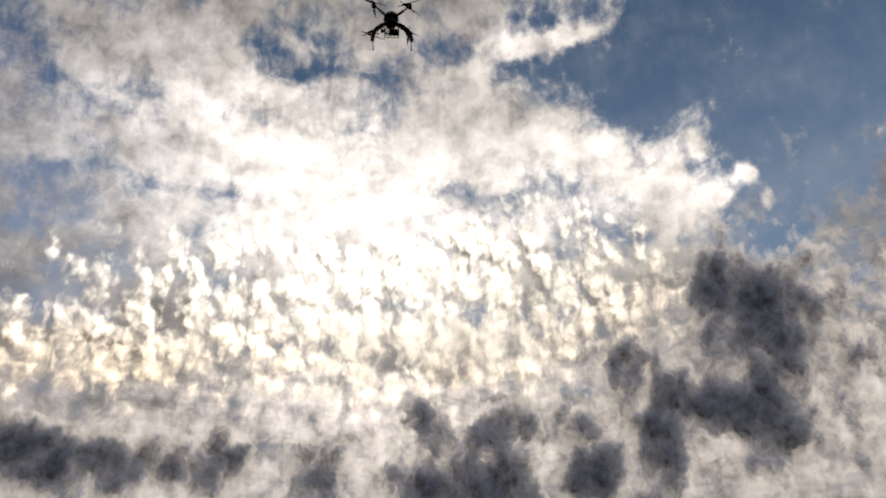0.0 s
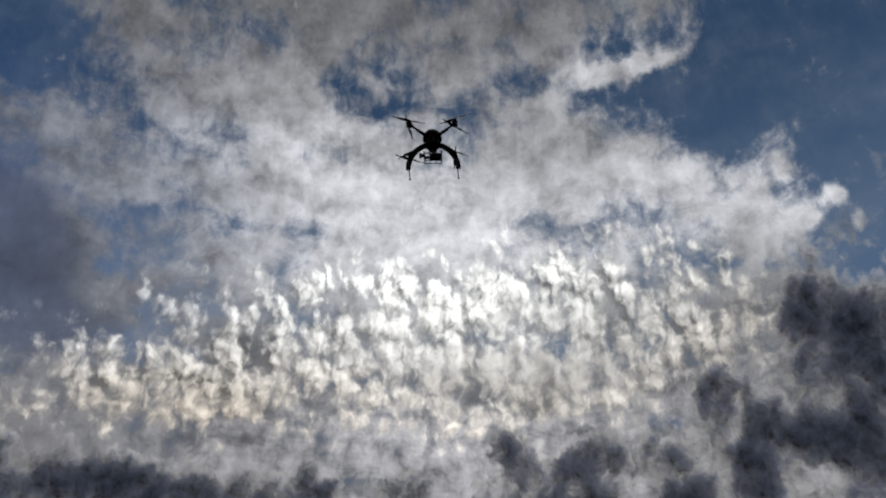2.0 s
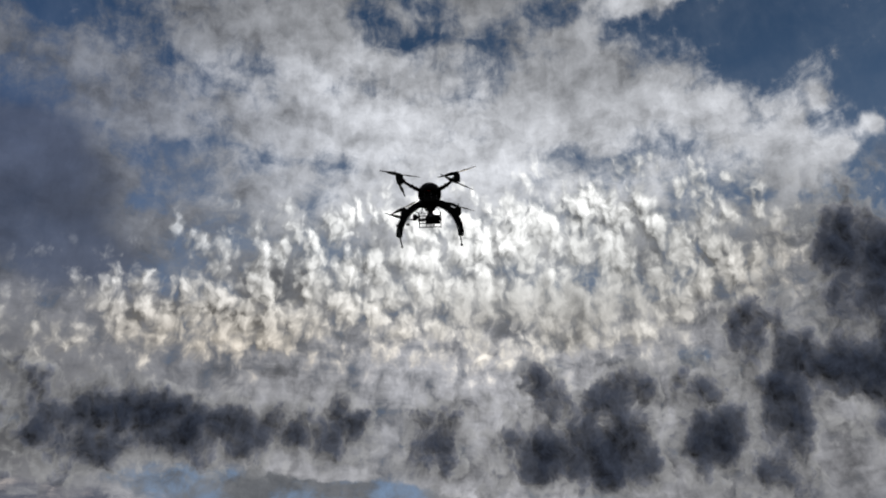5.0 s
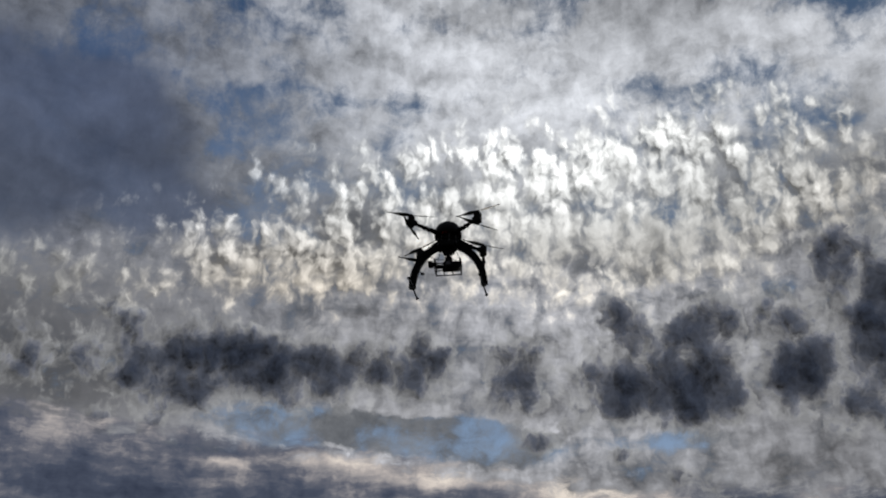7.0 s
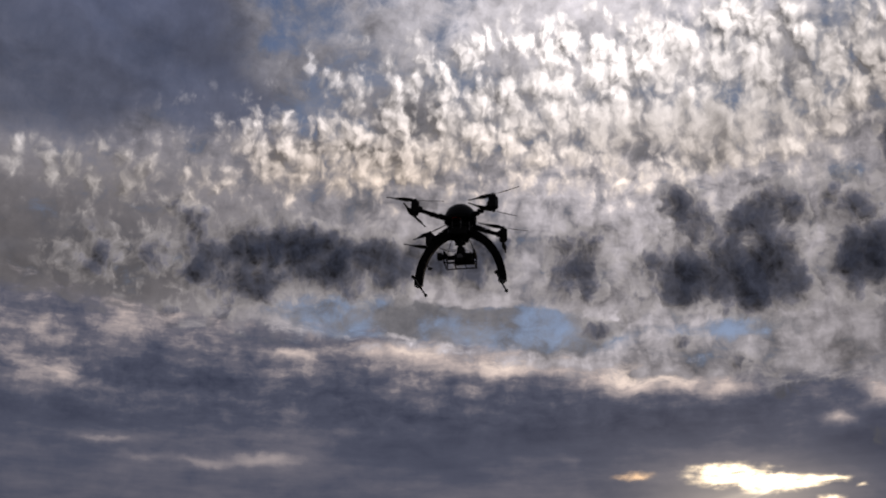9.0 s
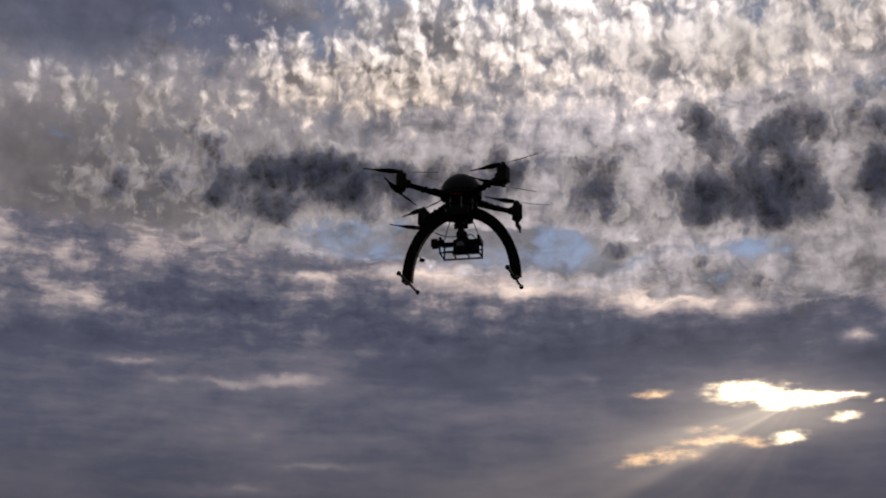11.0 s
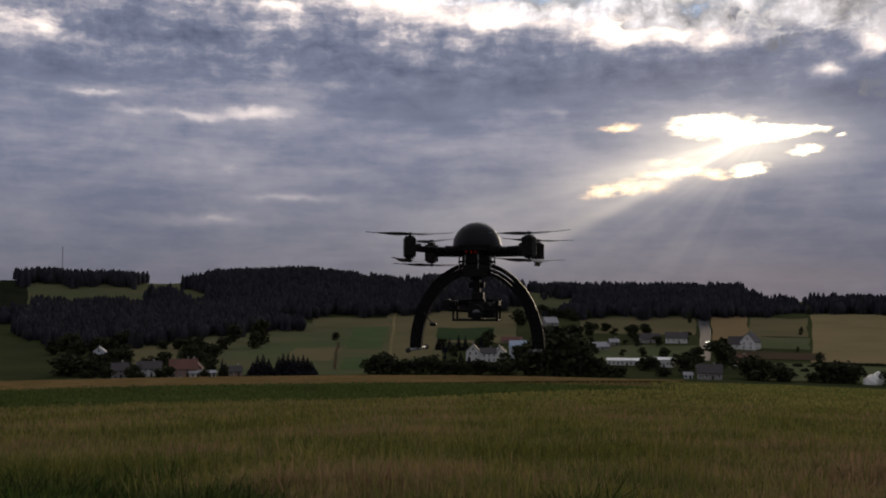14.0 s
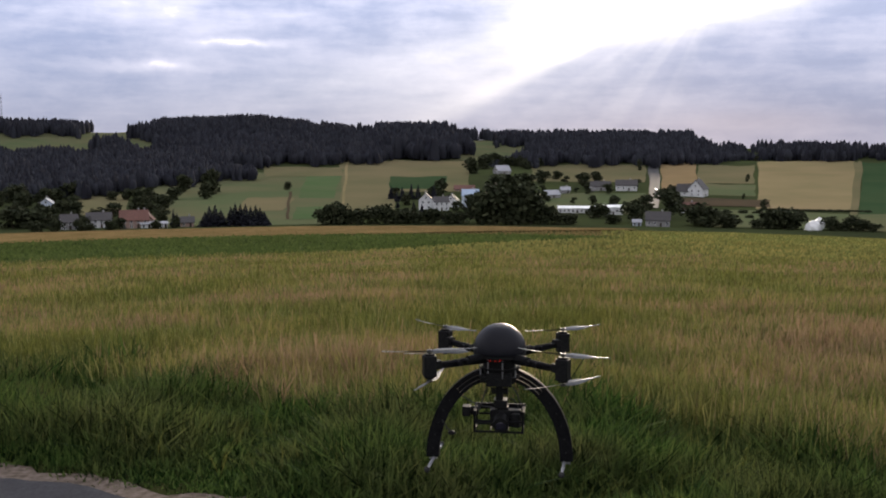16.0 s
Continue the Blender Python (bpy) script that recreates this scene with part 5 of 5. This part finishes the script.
silage_heap("heap under crumpled white film", 21.38, 470, 8.9, 4.2)
silage_heap("smaller heap under white film", 21.67, 478, 6.2, 5.0)
lattice_mast("thin grey lattice mast on the wooded ridge", -24.72, 1300, 45)
car("oncoming car with lit headlights on the country road", 12.61, 693, 0)


# ------------------------------------------------------------------ the camera drone hovering over the lane
def build_drone():
    # shrunk to two thirds, below true size, and placed to fit the camera's view
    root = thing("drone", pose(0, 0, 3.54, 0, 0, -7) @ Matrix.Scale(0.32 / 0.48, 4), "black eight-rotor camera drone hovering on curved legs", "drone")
    # shell and hub
    bm = bmesh.new()
    ball(bm, (0, 0, -0.027), 0.094, 40, 24)
    bmesh.ops.bisect_plane(bm, geom=bm.verts[:] + bm.edges[:] + bm.faces[:], plane_co=(0, 0, -0.036), plane_no=(0, 0, -1), clear_outer=True)
    edge_loop = [e for e in bm.edges if e.is_boundary]
    bmesh.ops.contextual_create(bm, geom=edge_loop)
    dome = part("dome", bm, DOME, root, "glossy black domed cover", True)
    bm = bmesh.new()
    rod(bm, (0, 0, -0.036), (0, 0, -0.046), 0.093, seg=32)
    part("rim", bm, PLASTIC, dome)
    bm = bmesh.new()
    rod(bm, (0, 0, -0.042), (0, 0, -0.145), 0.060, 0.056, 24)
    for zz in (-0.055, -0.085, -0.118):
        rod(bm, (0, 0, zz), (0, 0, zz - 0.006), 0.074, seg=24)
    box(bm, 0, -0.045, -0.125, 0.09, 0.05, 0.045, bevel=0.004)
    box(bm, 0, 0.045, -0.125, 0.08, 0.05, 0.04, bevel=0.004)
    box(bm, -0.052, 0, -0.13, 0.03, 0.06, 0.03, bevel=0.003)
    hub = part("hub", bm, PLASTIC, root)
    for k in range(8):
        a = k * math.pi / 4 + 0.2
        bm = bmesh.new()
        rod(bm, (math.cos(a) * 0.069, math.sin(a) * 0.069, -0.05), (math.cos(a) * 0.069, math.sin(a) * 0.069, -0.122), 0.003, seg=6)
        part("standoff", bm, ALU, hub)
    for k in (-1, 0, 1):
        bm = bmesh.new()
        ball(bm, (k * 0.017 - 0.012, -0.0795, -0.052), 0.0024, 8, 6)
        part("led", bm, RED_LED, hub, "small red signal light")
    # arms with coaxial motors
    for n, (sx, sy) in enumerate(((-1, -1), (1, -1), (-1, 1), (1, 1))):
        px, py, pz = sx * 0.222, sy * 0.222, -0.042
        bm = bmesh.new()
        rod(bm, (sx * 0.05, sy * 0.05, -0.045), (px, py, pz), 0.0085, seg=12)
        rod(bm, (sx * 0.05, sy * 0.05, -0.062), (px * 0.93, py * 0.93, pz - 0.010), 0.0055, seg=10)
        rod(bm, (sx * 0.055, sy * 0.055, -0.045), (sx * 0.105, sy * 0.105, -0.045), 0.017, 0.015, 12)
        for q in (0.5, 0.62):
            rod(bm, (px * q - 0.012 * sx, py * q + 0.012 * sy, pz - 0.006), (px * q + 0.012 * sx, py * q - 0.012 * sy, pz - 0.006), 0.010, seg=8)
        arm = part("arm", bm, CARBON, root)
        bm = bmesh.new()
        box(bm, px, py, pz, 0.043, 0.043, 0.072, pose(0, 0, 0, 0, 0, 20 * sx * sy), 0.005)
        box(bm, px - sx * 0.02, py - sy * 0.02, pz, 0.03, 0.03, 0.03, pose(0, 0, 0, 0, 0, 45), 0.004)
        part("motor_housing", bm, PLASTIC, arm)
        for up in (1, -1):
            bm = bmesh.new()
            rod(bm, (px, py, pz + up * 0.020), (px, py, pz + up * 0.042), 0.018, 0.017, 18)
            rod(bm, (px, py, pz + up * 0.030), (px, py, pz + up * 0.033), 0.0195, seg=18)
            rod(bm, (px, py, pz + up * 0.042), (px, py, pz + up * 0.056), 0.004, seg=8)
            part("motor", bm, PLASTIC, arm)
            bm = bmesh.new()
            spin = (18, -22, -38, 30)[n] + (0 if up > 0 else 62)
            pm = Matrix.Translation((px, py, pz + up * 0.050)) @ pose(0, 0, 0, 0, 0, spin)
            rod(bm, pm @ Vector((0, 0, -0.005)), pm @ Vector((0, 0, 0.005)), 0.010, seg=12)
            for s in (1, -1):
                prev = None
                for k in range(9):
                    q = k / 8
                    chord = 0.010 + 0.024 * math.sin(math.pi * min(1, q * 1.25 + 0.1)) * (1 - 0.45 * q)
                    pitch = radians(26 - 18 * q)
                    ring = []
                    for dy, dz in ((-0.5, 0.0), (0.0, 0.0016), (0.5, 0.0), (0.0, -0.0012)):
                        yy, zz = dy * chord, dz
                        ring.append(bm.verts.new(pm @ Vector((s * (0.008 + 0.155 * q), s * (yy * math.cos(pitch) - zz * math.sin(pitch)),
                                                              yy * math.sin(pitch) + zz * math.cos(pitch) + 0.006 * q * q))))
                    if prev:
                        for c in range(4):
                            bm.faces.new((prev[c], prev[(c + 1) % 4], ring[(c + 1) % 4], ring[c]))
                    prev = ring
                bm.faces.new(prev)
            bmesh.ops.recalc_face_normals(bm, faces=bm.faces[:])
            part("propeller", bm, PROP, arm, "slender two-bladed propeller")
    # curved landing legs
    for s in (-1, 1):
        bm = bmesh.new()

        def arc(a, off):
            rx, rz = 0.240 + off, 0.315 + off
            return s * rx * math.cos(a), -0.425 + rz * math.sin(a)

        def plank(a0, a1, o0, o1, depth, steps=14):
            prev = None
            for k in range(steps + 1):
                a = radians(a0 + (a1 - a0) * k / steps)
                ring = [bm.verts.new((arc(a, o)[0], dy, arc(a, o)[1])) for o, dy in ((o0, -depth), (o1, -depth), (o1, depth), (o0, depth))]
                if prev:
                    for c in range(4):
                        bm.faces.new((prev[c], prev[(c + 1) % 4], ring[(c + 1) % 4], ring[c]))
                else:
                    bm.faces.new(ring[::-1])
                prev = ring
            bm.faces.new(prev)

        plank(0, 52, -0.023, 0.023, 0.016, 18)
        plank(50, 80, 0.007, 0.023, 0.014)
        plank(50, 78, -0.008, 0.004, 0.012)
        plank(50, 76, -0.023, -0.011, 0.014)
        bmesh.ops.recalc_face_normals(bm, faces=bm.faces[:])
        leg = part("leg", bm, CARBON, root, "arched black carbon leg")
        bm = bmesh.new()
        near, far = (s * 0.236 - 0.010 - 0.004 * s, -0.145, -0.428), (s * 0.236 + 0.008, 0.145, -0.428)
        rod(bm, near, far, 0.0055, seg=10)
        box(bm, s * 0.238, 0, -0.422, 0.03, 0.03, 0.024, bevel=0.003)
        bar = part("foot_bar", bm, ALU, leg, "slim metal foot bar")
        for e in (near, far):
            bm = bmesh.new()
            ball(bm, e, 0.0105, 12, 8)
            part("rubber_foot", bm, RUBBER, bar)
        for k in range(5):
            a = radians(6 + 9 * k)
            cx, cz = arc(a, 0.0)
            bm = bmesh.new()
            rod(bm, (cx, -0.019, cz), (cx, 0.019, cz), 0.0035, seg=8)
            part("bolt", bm, PLASTIC, leg)
    # camera mount
    bm = bmesh.new()
    rod(bm, (0, 0, -0.145), (0, 0, -0.17), 0.030, 0.022, 16)
    box(bm, 0, 0, -0.205, 0.026, 0.032, 0.09, bevel=0.003)
    box(bm, 0.004, 0.006, -0.235, 0.046, 0.05, 0.03, bevel=0.004)
    rod(bm, (-0.03, 0, -0.19), (0.03, 0, -0.19), 0.012, seg=12)
    mount = part("gimbal_mast", bm, PLASTIC, root, m=Matrix.Translation((0, 0, 0.012)))
    bm = bmesh.new()
    for yy in (-0.05, 0.05):
        for zz in (-0.288, -0.326):
            rod(bm, (-0.085, yy, zz), (0.085, yy, zz), 0.004, seg=8)
        for xx in (-0.085, 0.085):
            rod(bm, (xx, yy, -0.330), (xx, yy, -0.262), 0.004, seg=8)
    for xx in (-0.085, -0.03, 0.03, 0.085):
        rod(bm, (xx, -0.05, -0.326), (xx, 0.05, -0.326), 0.0035, seg=8)
    box(bm, -0.085, 0, -0.262, 0.012, 0.1, 0.02, bevel=0.002)
    box(bm, 0.085, 0, -0.262, 0.012, 0.1, 0.02, bevel=0.002)
    box(bm, 0, 0.045, -0.258, 0.18, 0.012, 0.022, bevel=0.002)
    part("gimbal_cage", bm, CARBON, mount)
    bm = bmesh.new()
    rod(bm, (-0.128, 0, -0.265), (-0.075, 0, -0.265), 0.016, seg=16)
    box(bm, -0.118, 0, -0.265, 0.03, 0.04, 0.036, bevel=0.004)
    part("tilt_motor", bm, PLASTIC, mount)
    bm = bmesh.new()
    box(bm, 0.022, 0.004, -0.287, 0.112, 0.04, 0.062, bevel=0.006)
    box(bm, 0.058, -0.02, -0.290, 0.03, 0.022, 0.052, bevel=0.006)
    box(bm, 0.012, 0.004, -0.252, 0.04, 0.03, 0.014, bevel=0.003)
    cam_body = part("camera_body", bm, PLASTIC, mount, "compact black still camera")
    bm = bmesh.new()
    rod(bm, (0.008, -0.014, -0.290), (0.008, -0.062, -0.296), 0.027, 0.025, 24)
    rod(bm, (0.008, -0.062, -0.296), (0.008, -0.070, -0.297), 0.028, seg=24)
    ln = part("lens", bm, PLASTIC, mount)
    bm = bmesh.new()
    ball(bm, (0.008, -0.066, -0.2965), 0.022, 16, 10, (1, 0.3, 1))
    part("glass", bm, LENS, ln, smooth=True)

    def wire_run(a, b, sag, r=0.0022, n=9):
        a, b = Vector(a), Vector(b)
        pts = [a.lerp(b, k / n) - Vector((0, 0, sag * math.sin(math.pi * k / n))) for k in range(n + 1)]
        return tube(bmesh.new(), pts, r)

    part("cable", wire_run((-0.135, -0.018, -0.205), (-0.02, -0.02, -0.245), 0.012), RUBBER, mount)
    part("cable", wire_run((-0.03, -0.03, -0.15), (-0.07, -0.02, -0.255), -0.012), RUBBER, mount)
    part("cable", wire_run((0.03, -0.02, -0.16), (0.085, -0.02, -0.262), -0.028), RUBBER, mount)
    part("cable", wire_run((0.02, 0.02, -0.23), (0.07, 0.03, -0.262), -0.02), RUBBER, mount)
    bm = wire_run((-0.205, -0.018, -0.285), (-0.172, -0.02, -0.326), 0.006)
    pick_up = part("antenna_lead", bm, RUBBER, root)
    bm = bmesh.new()
    ball(bm, (-0.170, -0.02, -0.332), 0.013, 14, 8, (1.1, 1, 0.62))
    part("antenna_puck", bm, PLASTIC, pick_up)
    return root


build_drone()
